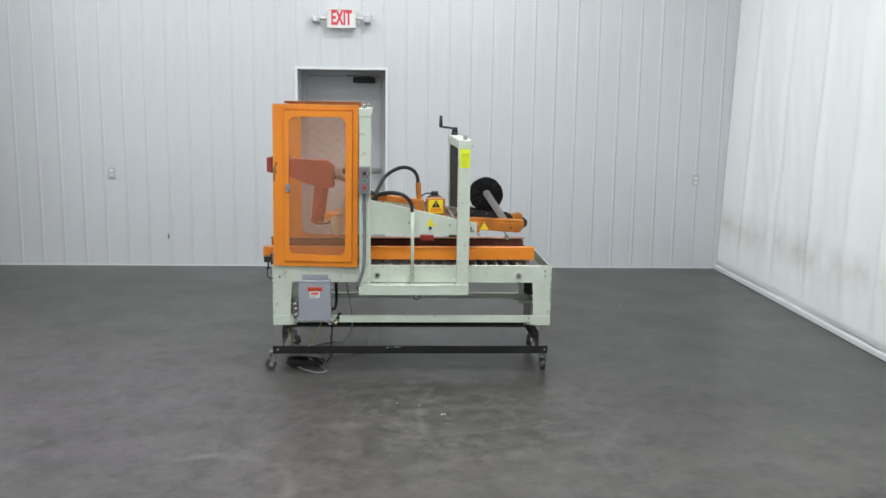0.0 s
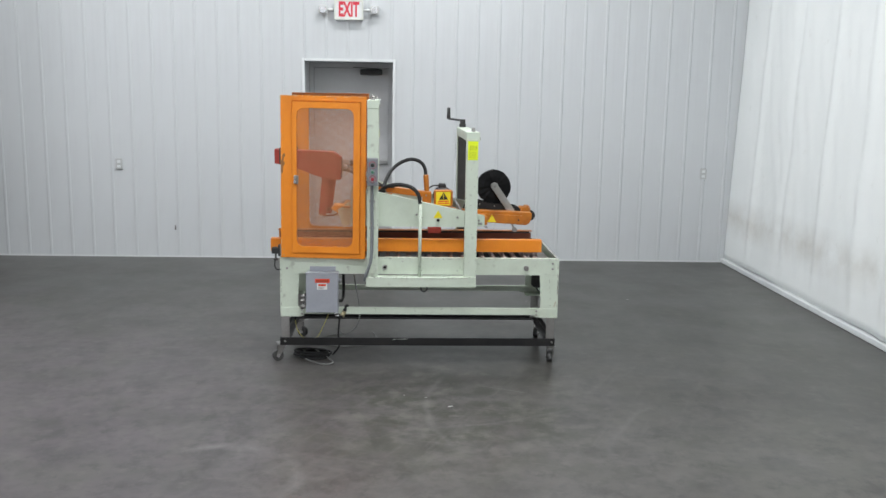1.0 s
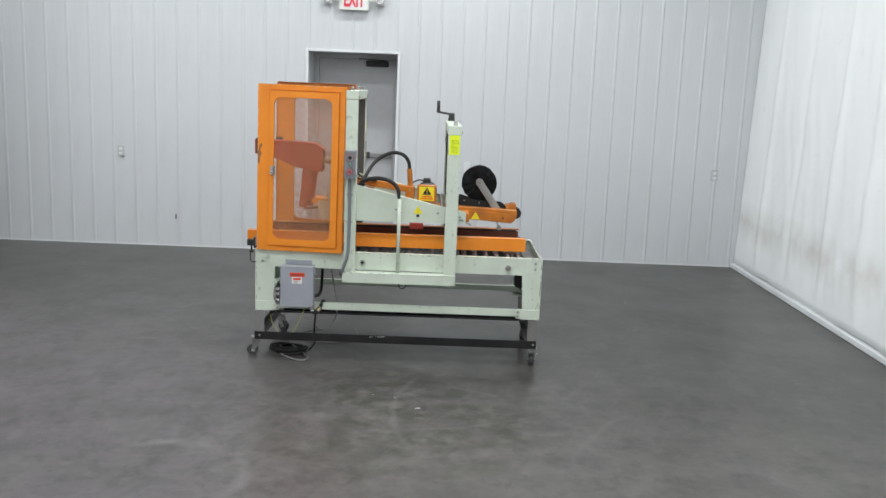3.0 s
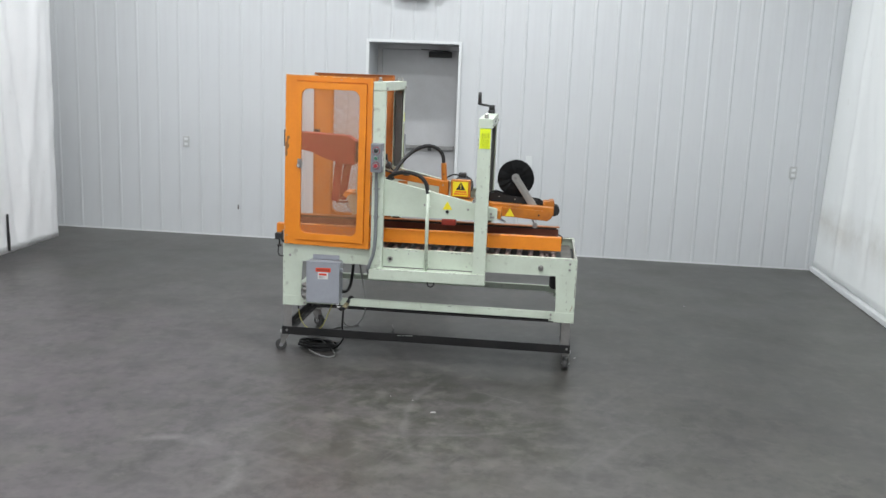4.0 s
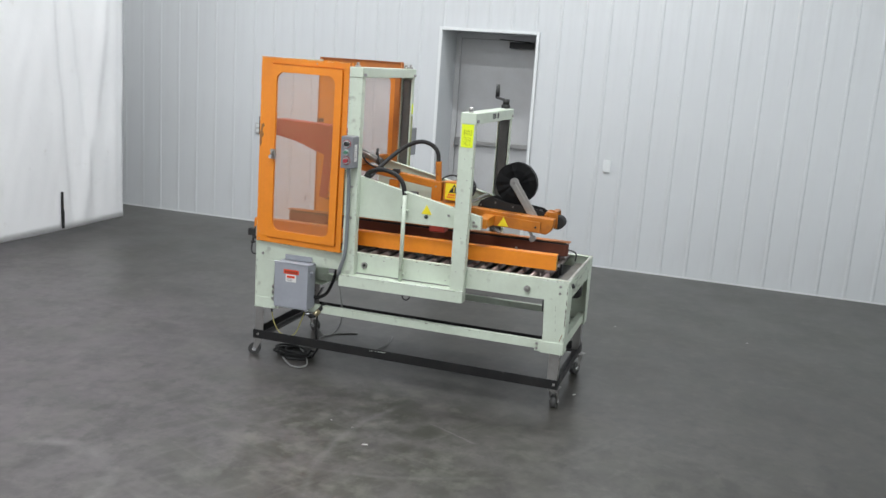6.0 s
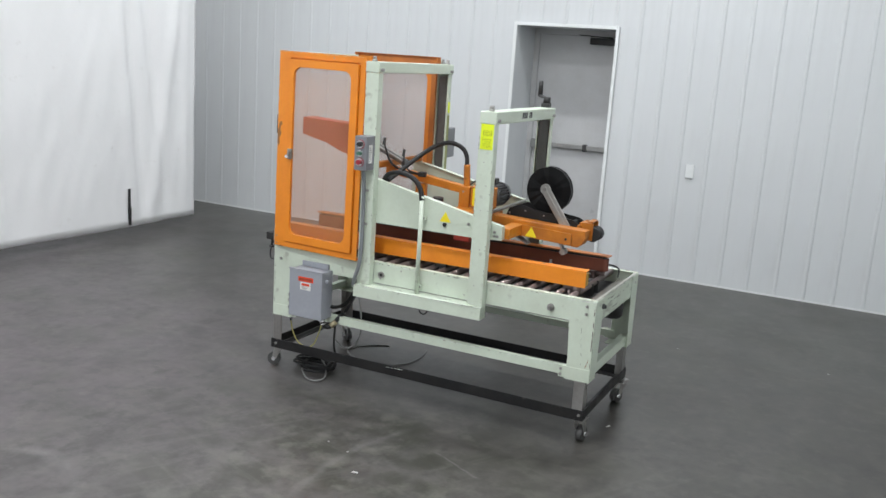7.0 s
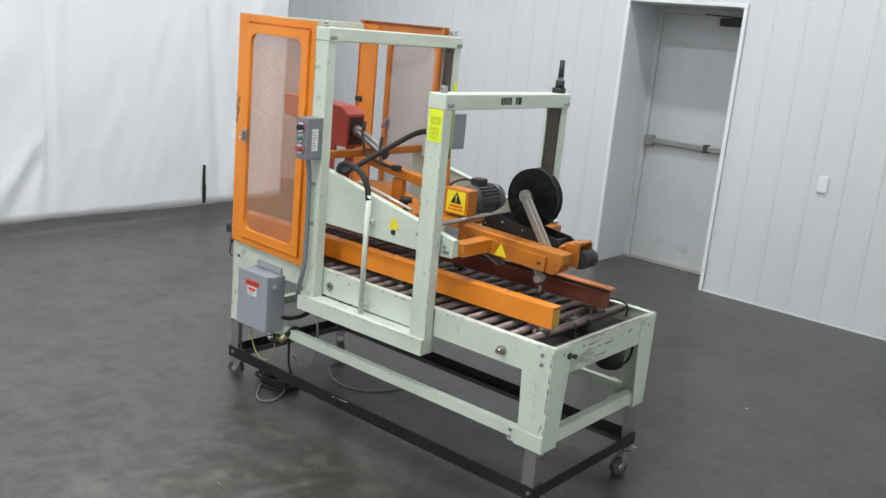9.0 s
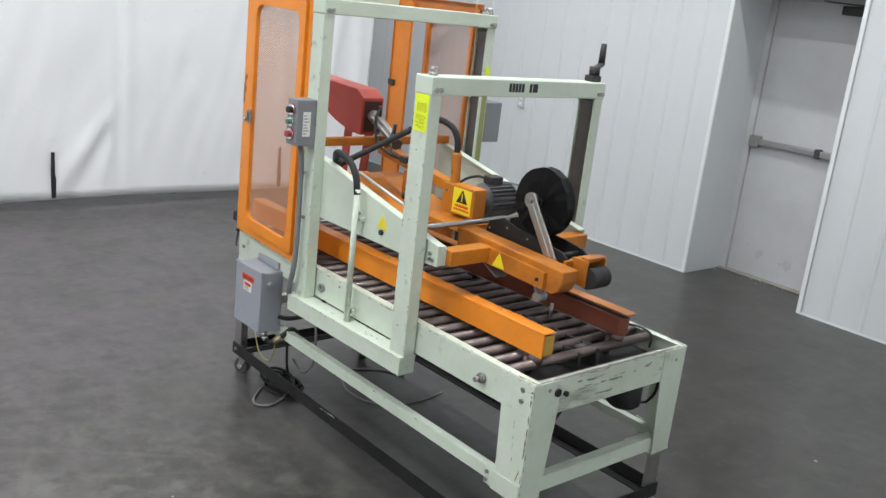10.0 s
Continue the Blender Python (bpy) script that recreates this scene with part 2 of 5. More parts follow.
def concrete():
    """Sealed slab: paler and duller towards the middle of the hall, darker by the door and below the machine, where
    shade is put into the tone.
    """
    m, nt, p = nodes_of("sealed_concrete")
    coord = nt.nodes.new("ShaderNodeTexCoord")
    lift = nt.nodes.new("ShaderNodeVectorMath")
    lift.operation = "ADD"
    lift.inputs[1].default_value = (3.3, 1.7, 0.37)
    nt.links.new(coord.outputs["Object"], lift.inputs[0])

    def cloud(scale, detail, rough, stretch=(1, 1, 1)):
        mp = nt.nodes.new("ShaderNodeMapping")
        mp.inputs["Scale"].default_value = stretch
        nt.links.new(lift.outputs[0], mp.inputs["Vector"])
        n = nt.nodes.new("ShaderNodeTexNoise")
        for key, val in (("Scale", scale), ("Detail", detail), ("Roughness", rough)):
            n.inputs[key].default_value = val
        nt.links.new(mp.outputs["Vector"], n.inputs["Vector"])
        return n.outputs["Fac"]

    # how pale: falls off slantwise towards the door, along an uneven line
    slant = nt.nodes.new("ShaderNodeVectorMath")
    slant.operation = "DOT_PRODUCT"
    slant.inputs[1].default_value = (0.45, 1.0, 0.0)
    nt.links.new(coord.outputs["Object"], slant.inputs[0])
    uneven = nt.nodes.new("ShaderNodeMath")
    uneven.operation = "MULTIPLY_ADD"
    uneven.inputs[1].default_value = 2.4
    nt.links.new(cloud(0.8, 3.0, 0.5), uneven.inputs[0])
    nt.links.new(slant.outputs["Value"], uneven.inputs[2])
    # range set so that the machine's shade on the slab is in the colour
    paleness = ramp(nt, uneven.outputs[0], 6.7, 8.6, 1.0, 0.0)
    # the tone is mauve-grey by the curtain and olive-grey towards the other side
    east = nt.nodes.new("ShaderNodeSeparateXYZ")
    nt.links.new(coord.outputs["Object"], east.inputs[0])
    tint = mix(nt, ramp(nt, east.outputs["X"], -1.2, 2.2), (0.0930, 0.0800, 0.0850), (0.0930, 0.0900, 0.0790))
    c = mix(nt, paleness, (0.064, 0.0595, 0.055), tint)
    c = mix(nt, ramp(nt, cloud(1.7, 4.0, 0.55), 0.40, 0.75, 0.0, 0.45), c, tint)
    c = mix(nt, ramp(nt, cloud(3.6, 4.0, 0.55, (1.0, 1.4, 1)), 0.46, 0.70, 0.0, 0.62), c, (0.038, 0.035, 0.034))
    c = mix(nt, ramp(nt, cloud(5.6, 4.0, 0.55, (1.4, 0.8, 1)), 0.47, 0.70, 0.0, 0.6), c, (0.112, 0.106, 0.100))
    c = mix(nt, ramp(nt, cloud(17.0, 3.0, 0.5), 0.45, 0.75, 0.0, 0.5), c, (0.040, 0.038, 0.037))
    c = mix(nt, ramp(nt, cloud(2.6, 4.0, 0.6), 0.48, 0.74, 0.0, 0.5), c, (0.070, 0.072, 0.056))
    veins = ramp(nt, cloud(8.0, 6.0, 0.68, (1.0, 1.3, 1)), 0.54, 0.68, 0.0, 0.5)
    c = mix(nt, veins, c, (0.130, 0.122, 0.112))
    smear = ramp(nt, cloud(7.0, 6.0, 0.68, (1.2, 0.9, 1)), 0.53, 0.68, 0.0, 0.6)
    c = mix(nt, smear, c, (0.033, 0.031, 0.029))
    # a trampled patch before the machine
    spot = nt.nodes.new("ShaderNodeVectorMath")
    spot.operation = "DISTANCE"
    spot.inputs[1].default_value = (0.60, 5.30, 0.0)
    nt.links.new(coord.outputs["Object"], spot.inputs[0])
    near = ramp(nt, spot.outputs["Value"], 0.45, 1.3, 1.0, 0.0)
    for size, low, high, tone in ((5.5, 0.46, 0.62, (0.042, 0.042, 0.033)), (7.5, 0.52, 0.68, (0.135, 0.133, 0.116))):
        both = nt.nodes.new("ShaderNodeMath")
        both.operation = "MULTIPLY"
        nt.links.new(near, both.inputs[0])
        nt.links.new(ramp(nt, cloud(size, 4.0, 0.55, (1.0, 1.0, 1)), low, high, 0.0, 0.8), both.inputs[1])
        c = mix(nt, both.outputs[0], c, tone)
    wide = ramp(nt, spot.outputs["Value"], 0.9, 2.4, 1.0, 0.0)
    for turn, low, high, tone in ((0.5, 0.60, 0.70, (0.150, 0.145, 0.135)), (1.9, 0.61, 0.70, (0.135, 0.130, 0.120)), (1.2, 0.60, 0.72, (0.036, 0.034, 0.032))):
        spin = nt.nodes.new("ShaderNodeMapping")
        spin.inputs["Rotation"].default_value = (0, 0, turn)
        nt.links.new(lift.outputs[0], spin.inputs["Vector"])
        thin = nt.nodes.new("ShaderNodeMapping")
        thin.inputs["Scale"].default_value = (14.0, 1.3, 1.0)
        nt.links.new(spin.outputs["Vector"], thin.inputs["Vector"])
        grain = nt.nodes.new("ShaderNodeTexNoise")
        grain.inputs["Scale"].default_value, grain.inputs["Detail"].default_value = 1.4, 4.0
        nt.links.new(thin.outputs["Vector"], grain.inputs["Vector"])
        both = nt.nodes.new("ShaderNodeMath")
        both.operation = "MULTIPLY"
        nt.links.new(wide, both.inputs[0])
        nt.links.new(ramp(nt, grain.outputs["Fac"], low, high, 0.0, 0.2), both.inputs[1])
        c = mix(nt, both.outputs[0], c, tone)
    toned_down = nt.nodes.new("ShaderNodeMix")
    toned_down.data_type, toned_down.blend_type = "RGBA", "MULTIPLY"
    toned_down.inputs[0].default_value = 1.0
    toned_down.inputs[7].default_value = (0.66, 0.66, 0.62, 1)
    nt.links.new(c, toned_down.inputs[6])
    c = mix(nt, paleness, toned_down.outputs[2], c)
    c = drag_mark(nt, c, (-0.53, 4.21), 0.40, 0.050, (-0.34, 4.44), 0.50, 0.6)
    c = drag_mark(nt, c, (1.90, 5.20), 1.40, 0.030, (0.50, 5.20), 0.70, 0.36)
    c = drag_mark(nt, c, (2.05, 8.32), 3.0, 0.012, (0.97, 5.53), 0.16, 0.8)
    c = drag_mark(nt, c, (0.2, 7.0), 2.15, 0.025, (0.95, 5.0), 0.45, 0.25)
    c = drag_mark(nt, c, (2.6, 4.3), 1.2, 0.03, (1.5, 4.9), 0.5, 0.2)
    nt.links.new(c, p.inputs["Base Color"])
    gloss = ramp(nt, cloud(1.9, 3.0, 0.5), 0.32, 0.7, 0.0, 0.07)
    dull = nt.nodes.new("ShaderNodeMath")
    dull.operation = "ADD"
    nt.links.new(gloss, dull.inputs[0])
    nt.links.new(ramp(nt, paleness, 0.0, 1.0, 0.285, 0.36), dull.inputs[1])
    nt.links.new(dull.outputs[0], p.inputs["Roughness"])
    p.inputs["Specular IOR Level"].default_value = 0.5
    return m


# far mesh: its backlit look is put into the colour of the orange strands
FAR_MESH = painted("backlit_mesh_tone", (0.40, 0.265, 0.21), (0.32, 0.21, 0.165), 0.45)
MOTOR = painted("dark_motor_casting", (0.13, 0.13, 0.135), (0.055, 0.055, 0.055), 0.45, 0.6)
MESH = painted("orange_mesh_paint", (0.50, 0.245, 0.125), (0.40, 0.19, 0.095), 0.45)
WALL = wall_metal()
SHEET = sheet_cloth("white_curtain_sheet", (0.86, 0.86, 0.87), (0.77, 0.77, 0.78))
SHEET_R = sheet_cloth("white_wall_sheet", (0.89, 0.915, 0.91), (0.82, 0.845, 0.84), 0.52)
CONCRETE = concrete()
END_PAINT = painted("scratched_green_paint", (0.62, 0.69, 0.58), (0.46, 0.49, 0.40), 0.45, wear=(0.13, 0.11, 0.09), wear_at=0.70, scuff=(1, 0.22, 1.1))
WHEEL = painted("grey_wheel_rubber", (0.06, 0.06, 0.06), (0.12, 0.115, 0.11), 0.55)
TAPE_BLACK = painted("glossy_black_film", (0.006, 0.006, 0.0065), (0.010, 0.010, 0.011), 0.4, relief=0.2)
for dull_black, shine in ((TAPE_BLACK, 0.14), (PLATE_BLACK, 0.28), (RUBBER, 0.34), (BLACK, 0.25)):
    dull_black.node_tree.nodes["Principled BSDF"].inputs["Specular IOR Level"].default_value = shine


# ---- mesh helpers ----
def part(name, bm, material, parent=None, label="", m=None):
    """Links a bmesh as one mesh object, under a thing or a part."""
    me = bpy.data.meshes.new(name)
    bmesh.ops.recalc_face_normals(bm, faces=bm.faces)
    bm.to_mesh(me)
    bm.free()
    me.materials.append(material)
    return put(name, me, parent, label, m)


def put(name, me, parent=None, label="", m=None):
    ob = new(name, me)
    if parent:
        ob.parent = parent
    if m:
        ob.matrix_basis = m
    if label:
        tagged(ob, label)
    return ob


def bm_new():
    return bmesh.new()


def box(bm, x0, x1, y0, y1, z0, z1, bev=0.0):
    m = Matrix.LocRotScale(((x0 + x1) / 2, (y0 + y1) / 2, (z0 + z1) / 2), None, (abs(x1 - x0), abs(y1 - y0), abs(z1 - z0)))
    vs = bmesh.ops.create_cube(bm, size=1.0, matrix=m)["verts"]
    if bev:
        es = list({e for v in vs for e in v.link_edges})
        bmesh.ops.bevel(bm, geom=es, offset=bev, segments=2, profile=0.5, affect="EDGES")
    return bm


def bar(bm, p, q, w, h, bev=0.0):
    """A box of width w and height h along the line from p to q."""
    p, q = Vector(p), Vector(q)
    d = q - p
    rot = d.to_track_quat("X", "Z")
    m = Matrix.LocRotScale((p + q) / 2, rot, (d.length, w, h))
    vs = bmesh.ops.create_cube(bm, size=1.0, matrix=m)["verts"]
    if bev:
        es = list({e for v in vs for e in v.link_edges})
        bmesh.ops.bevel(bm, geom=es, offset=bev, segments=2, profile=0.5, affect="EDGES")
    return bm


def prism(bm, poly, axis, a, b, bev=0.0):
    """A polygon, given in the two other axes, drawn out along axis from a to b."""
    def place(p, c):
        return {"x": (c, p[0], p[1]), "y": (p[0], c, p[1]), "z": (p[0], p[1], c)}[axis]
    lo = [bm.verts.new(place(p, a)) for p in poly]
    hi = [bm.verts.new(place(p, b)) for p in poly]
    fs = [bm.faces.new(lo), bm.faces.new(hi[::-1])]
    n = len(poly)
    fs += [bm.faces.new((lo[i], hi[i], hi[(i + 1) % n], lo[(i + 1) % n])) for i in range(n)]
    if bev:
        es = list({e for f in fs for e in f.edges})
        bmesh.ops.bevel(bm, geom=es, offset=bev, segments=1, affect="EDGES")
    return bm


def cyl(bm, p, q, r, n=16, r2=None):
    p, q = Vector(p), Vector(q)
    d = (q - p).normalized()
    s = d.orthogonal().normalized()
    t = d.cross(s)
    r2 = r if r2 is None else r2
    rings = []
    for c, rad in ((p, r), (q, r2)):
        rings.append([bm.verts.new(c + rad * (math.cos(2 * math.pi * k / n) * s + math.sin(2 * math.pi * k / n) * t)) for k in range(n)])
    for k in range(n):
        f = bm.faces.new((rings[0][k], rings[0][(k + 1) % n], rings[1][(k + 1) % n], rings[1][k]))
        f.smooth = True
    bm.faces.new(rings[0][::-1])
    bm.faces.new(rings[1])
    return bm


def ring(bm, p, axis, r_out, r_in, half, n=24):
    """A hollow cylinder round p along axis."""
    p, d = Vector(p), Vector(axis).normalized()
    s = d.orthogonal().normalized()
    t = d.cross(s)
    loops = []
    for rad, off in ((r_in, -half), (r_out, -half), (r_out, half), (r_in, half)):
        loops.append([bm.verts.new(p + off * d + rad * (math.cos(2 * math.pi * k / n) * s + math.sin(2 * math.pi * k / n) * t)) for k in range(n)])
    for a in range(4):
        for k in range(n):
            b = (a + 1) % 4
            f = bm.faces.new((loops[a][k], loops[a][(k + 1) % n], loops[b][(k + 1) % n], loops[b][k]))
            f.smooth = a in (1, 3)
    return bm


def spline(points, steps=8):
    pts = [Vector(p) for p in points]
    pts = [2 * pts[0] - pts[1], *pts, 2 * pts[-1] - pts[-2]]
    out = []
    for i in range(1, len(pts) - 2):
        a, b, c, d = pts[i - 1:i + 3]
        for k in range(steps):
            t = k / steps
            out.append(0.5 * (2 * b + (c - a) * t + (2 * a - 5 * b + 4 * c - d) * t * t + (3 * b - a - 3 * c + d) * t ** 3))
    return out + [pts[-2]]


def tube(bm, points, r, n=8, steps=8):
    pts = spline(points, steps)
    side, rings = None, []
    for i, p in enumerate(pts):
        d = (pts[min(i + 1, len(pts) - 1)] - pts[max(i - 1, 0)]).normalized()
        side = d.orthogonal().normalized() if side is None else (side - d * side.dot(d)).normalized()
        t = d.cross(side)
        rings.append([bm.verts.new(p + r * (math.cos(2 * math.pi * k / n) * side + math.sin(2 * math.pi * k / n) * t)) for k in range(n)])
    for a, b in zip(rings, rings[1:]):
        for k in range(n):
            f = bm.faces.new((a[k], a[(k + 1) % n], b[(k + 1) % n], b[k]))
            f.smooth = True
    bm.faces.new(rings[0][::-1])
    bm.faces.new(rings[-1])
    return bm


def rounded(x0, x1, z0, z1, r, k=6):
    pts = []
    for cx, cz, a0 in ((x1 - r, z1 - r, 0), (x0 + r, z1 - r, 90), (x0 + r, z0 + r, 180), (x1 - r, z0 + r, 270)):
        for i in range(k + 1):
            a = radians(a0 + 90 * i / k)
            pts.append((cx + r * math.cos(a), cz + r * math.sin(a)))
    return pts


def pane_frame(bm, outer, inner, y0, y1, r_out, r_in):
    """A flat frame between two rounded rectangles (x0, x1, z0, z1), from y0 to y1."""
    a, b = rounded(*outer, r_out), rounded(*inner, r_in)
    grid = [[bm.verts.new((x, y, z)) for x, z in loop] for loop, y in ((a, y0), (b, y0), (b, y1), (a, y1))]
    n = len(a)
    for i in range(4):
        for k in range(n):
            j = (i + 1) % 4
            bm.faces.new((grid[i][k], grid[i][(k + 1) % n], grid[j][(k + 1) % n], grid[j][k]))
    return bm


def lattice(x0, x1, z0, z1, y, dx, dz, w, thick):
    """Crossed strands of expanded metal in a rectangle: cells dx wide and dz high."""
    bm = bm_new()
    slope = dz / dx
    wide, high = x1 - x0, z1 - z0
    for sign in (1, -1):
        c = -wide * slope if sign > 0 else 0.0
        while c < high + (0 if sign > 0 else wide * slope):
            # z - z0 = c + sign * slope * (x - x0)
            ends = []
            for xx in (0.0, wide):
                zz = c + sign * slope * xx
                if 0 <= zz <= high:
                    ends.append((xx, zz))
            for zz in (0.0, high):
                xx = (zz - c) / (sign * slope)
                if 0 < xx < wide:
                    ends.append((xx, zz))
            if len(ends) >= 2:
                (ax, az), (bx, bz) = ends[0], ends[1]
                if math.hypot(bx - ax, bz - az) > 0.004:
                    yy = y + sign * thick * 0.25
                    bar(bm, (x0 + ax, yy, z0 + az), (x0 + bx, yy, z0 + bz), thick, w)
            c += dz
    return bm


def text_mesh(body, size, depth, bold=0.0):
    cu = bpy.data.curves.new("lettering", "FONT")
    cu.body, cu.size, cu.extrude, cu.align_x, cu.align_y = body, size, depth, "CENTER", "CENTER"
    cu.offset = bold
    ob = bpy.data.objects.new("lettering", cu)
    scene.collection.objects.link(ob)
    me = bpy.data.meshes.new_from_object(ob.evaluated_get(bpy.context.evaluated_depsgraph_get()))
    bpy.data.objects.remove(ob)
    return me


def empty(name, m, label, category, group=""):
    ob = new(name)
    ob.empty_display_size = 0.1
    ob.matrix_basis = m
    return tagged(ob, label, category, group)


bm = cyl(bm_new(), (0, 0, 0), (0, -0.006, 0), 0.008, 10)
BOLT = bpy.data.meshes.new("bolt")
bm.to_mesh(BOLT)
bm.free()
BOLT.materials.append(STEEL)


def bolt(parent, x, y, z, facing="-y", size=1.0):
    turn = {"-y": (0, 0, 0), "+y": (0, 0, 180), "+x": (0, 0, 90), "-x": (0, 0, -90), "+z": (-90, 0, 0)}[facing]
    return put("bolt", BOLT, parent, m=pose(x, y, z, *turn) @ Matrix.Scale(size, 4))


def chips(parent, p, q, facing, count, seed, size=1.0, pale=False):
    """Small flakes strewn along an edge from p to q: missing paint, and pale ones that also paint in the edge's
    highlight.
    """
    random.seed(seed)
    bm = bm_new()
    p, q = Vector(p), Vector(q)
    d, n = (q - p).normalized(), Vector(facing)
    s = d.cross(n)
    for k in range(count):
        c = p + (q - p) * random.random() ** random.choice((1.0, 0.6, 1.6))
        ln, wd = size * random.uniform(0.004, 0.022), size * random.uniform(0.0012, 0.0032)
        a = [c - d * ln / 2, c + d * ln * random.uniform(0.2, 0.6), c + d * ln / 2 + s * wd * random.uniform(0.3, 1.0), c + s * wd, c - d * ln * 0.4 + s * wd * random.uniform(0.2, 1.2)]
        lo, hi = [bm.verts.new(v + n * 0.0003) for v in a], [bm.verts.new(v + n * 0.0007) for v in a]
        bm.faces.new(hi)
        for i in range(5):
            bm.faces.new((lo[i], lo[(i + 1) % 5], hi[(i + 1) % 5], hi[i]))
    return tagged(part("edge_flakes", bm, PALE_CHIP_GLINT if pale is True else pale or CHIP, parent, "flakes along an edge, bare of paint or in its highlight tone"), kind="stuff")


# pale orange for worn edges and for the guard rim's painted highlight
EDGE_WEAR_GLINT = painted("orange_wear_and_glint", (0.80, 0.50, 0.26), (0.66, 0.36, 0.14), 0.5)
CHIP = painted("bare_chip", (0.11, 0.095, 0.08), (0.2, 0.18, 0.15), 0.5)


# ---- the hall ----
WALL_Y, WEST, EAST, SOUTH = 9.865, -3.54, 3.86, -4.5
DOOR_L, DOOR_R, DOOR_H, DOOR_Y = -0.695, 0.218, 2.08, 10.33

bm = box(bm_new(), -9.2, 5.2, SOUTH - 0.5, 11.2, -0.2, 0.0)
tagged(part("floor", bm, CONCRETE), "dark grey sealed concrete floor, mottled and scuffed", "floor", kind="structure")

bm = box(bm_new(), -9.2, 5.2, SOUTH - 0.5, 11.2, CEILING, CEILING + 0.15)
tagged(part("ceiling", bm, CEIL), "unseen ceiling of the hall, grey to cut bounced light", "ceiling", kind="structure")
bm = box(bm_new(), -9.2, 5.2, SOUTH - 0.15, SOUTH, 0, CEILING)
tagged(part("wall_south", bm, BACK_WALL), "unseen plain wall closing the hall, grey to cut bounced light", "wall", kind="structure")
bm = box(bm_new(), -9.15, -9.0, SOUTH, WALL_Y, 0, CEILING)
tagged(part("wall_west", bm, WALL), "plain white wall far behind the hanging curtain", "wall", kind="structure")
bm = box(bm_new(), EAST + 0.12, EAST + 0.27, SOUTH, WALL_Y, 0, CEILING)
tagged(part("wall_east", bm, WALL), "plain white wall behind the hung sheet", "wall", kind="structure")

# rear wall: a backing with the doorway cut through, faced with ribbed panels
bm = bm_new()
box(bm, -9.0, DOOR_L - 0.03, WALL_Y + 0.004, DOOR_Y + 0.1, 0, CEILING)
box(bm, DOOR_R + 0.03, 5.0, WALL_Y + 0.004, DOOR_Y + 0.1, 0, CEILING)
box(bm, DOOR_L - 0.03, DOOR_R + 0.03, WALL_Y + 0.004, DOOR_Y + 0.1, DOOR_H + 0.02, CEILING)
wall_north = tagged(part("wall_north", bm, WALL), "white ribbed steel liner wall with a recessed doorway", "wall", kind="structure")

# doorway lining and white corner trim
for lo, hi, z0, z1 in ((DOOR_L - 0.028, DOOR_L, 0, DOOR_H), (DOOR_R, DOOR_R + 0.028, 0, DOOR_H), (DOOR_L - 0.028, DOOR_R + 0.028, DOOR_H, DOOR_H + 0.018)):
    bm = box(bm_new(), lo, hi, WALL_Y - 0.004, DOOR_Y + 0.02, z0, z1)
    tagged(part("doorway_lining", bm, WALL), "smooth white lining of the deep doorway", "trim", kind="structure")
bm = bm_new()
for x in (DOOR_L - 0.03, DOOR_R):
    box(bm, x, x + 0.03, WALL_Y - 0.018, WALL_Y - 0.005, 0, DOOR_H + 0.03, 0.003)
box(bm, DOOR_L, DOOR_R, WALL_Y - 0.018, WALL_Y - 0.005, DOOR_H, DOOR_H + 0.03, 0.003)
tagged(part("doorway_trim", bm, TRIM), "narrow white metal trim round the doorway", "trim", kind="structure")

RIB = 0.2245


def liner_panel(width, z0, z1):
    """A flat pan with a raised rib on its right edge."""
    bm = bm_new()
    ribw, top, high = 0.034, 0.014, 0.006
    prof = [(0, 0.004), (0, 0), (width - ribw, 0)]
    if width > ribw + 0.02:
        prof += [(width - ribw / 2 - top / 2, -high), (width - ribw / 2 + top / 2, -high), (width, 0), (width, 0.004)]
    prism(bm, prof, "z", z0, z1)
    return bm


def panel_mesh(width, z0, z1):
    bm = liner_panel(width, z0, z1)
    bmesh.ops.recalc_face_normals(bm, faces=bm.faces)
    me = bpy.data.meshes.new("panel")
    bm.to_mesh(me)
    bm.free()
    me.materials.append(WALL)
    return me


tall, above = panel_mesh(RIB, 0.012, CEILING), panel_mesh(RIB, DOOR_H + 0.031, CEILING)
rib0 = -3.612 + 0.017
for k in range(-23, 34):
    x0, x1 = rib0 + (k - 1) * RIB, rib0 + k * RIB
    at = pose(x0, WALL_Y, 0)
    if x1 > EAST + 0.1:
        break
    if x1 <= DOOR_L - 0.03 or x0 >= DOOR_R + 0.03:
        put("panel", tall, wall_north, m=at)
    elif x0 >= DOOR_L - 0.03 and x1 <= DOOR_R + 0.03:
        put("panel", above, wall_north, m=at)
    elif x0 < DOOR_L - 0.03:
        put("panel", above, wall_north, m=at)
        bm = prism(bm_new(), [(0, 0.004), (0, 0), (DOOR_L - 0.031 - x0, 0), (DOOR_L - 0.031 - x0, 0.004)], "z", 0.012, DOOR_H + 0.031)
        part("panel", bm, WALL, wall_north, m=at)
    else:
        put("panel", above, wall_north, m=at)
        part("panel", liner_panel(x1 - DOOR_R - 0.031, 0.012, DOOR_H + 0.031), WALL, wall_north, m=pose(DOOR_R + 0.031, WALL_Y, 0))
part("panel", prism(bm_new(), [(0, 0.004), (0, 0), (0.16, 0), (0.16, 0.004)], "z", 0.012, CEILING), WALL, wall_north, m=pose(rib0 + 33 * RIB, WALL_Y, 0))
bm = box(bm_new(), -8.95, DOOR_L - 0.03, WALL_Y - 0.016, WALL_Y - 0.0135, 0, 0.016)
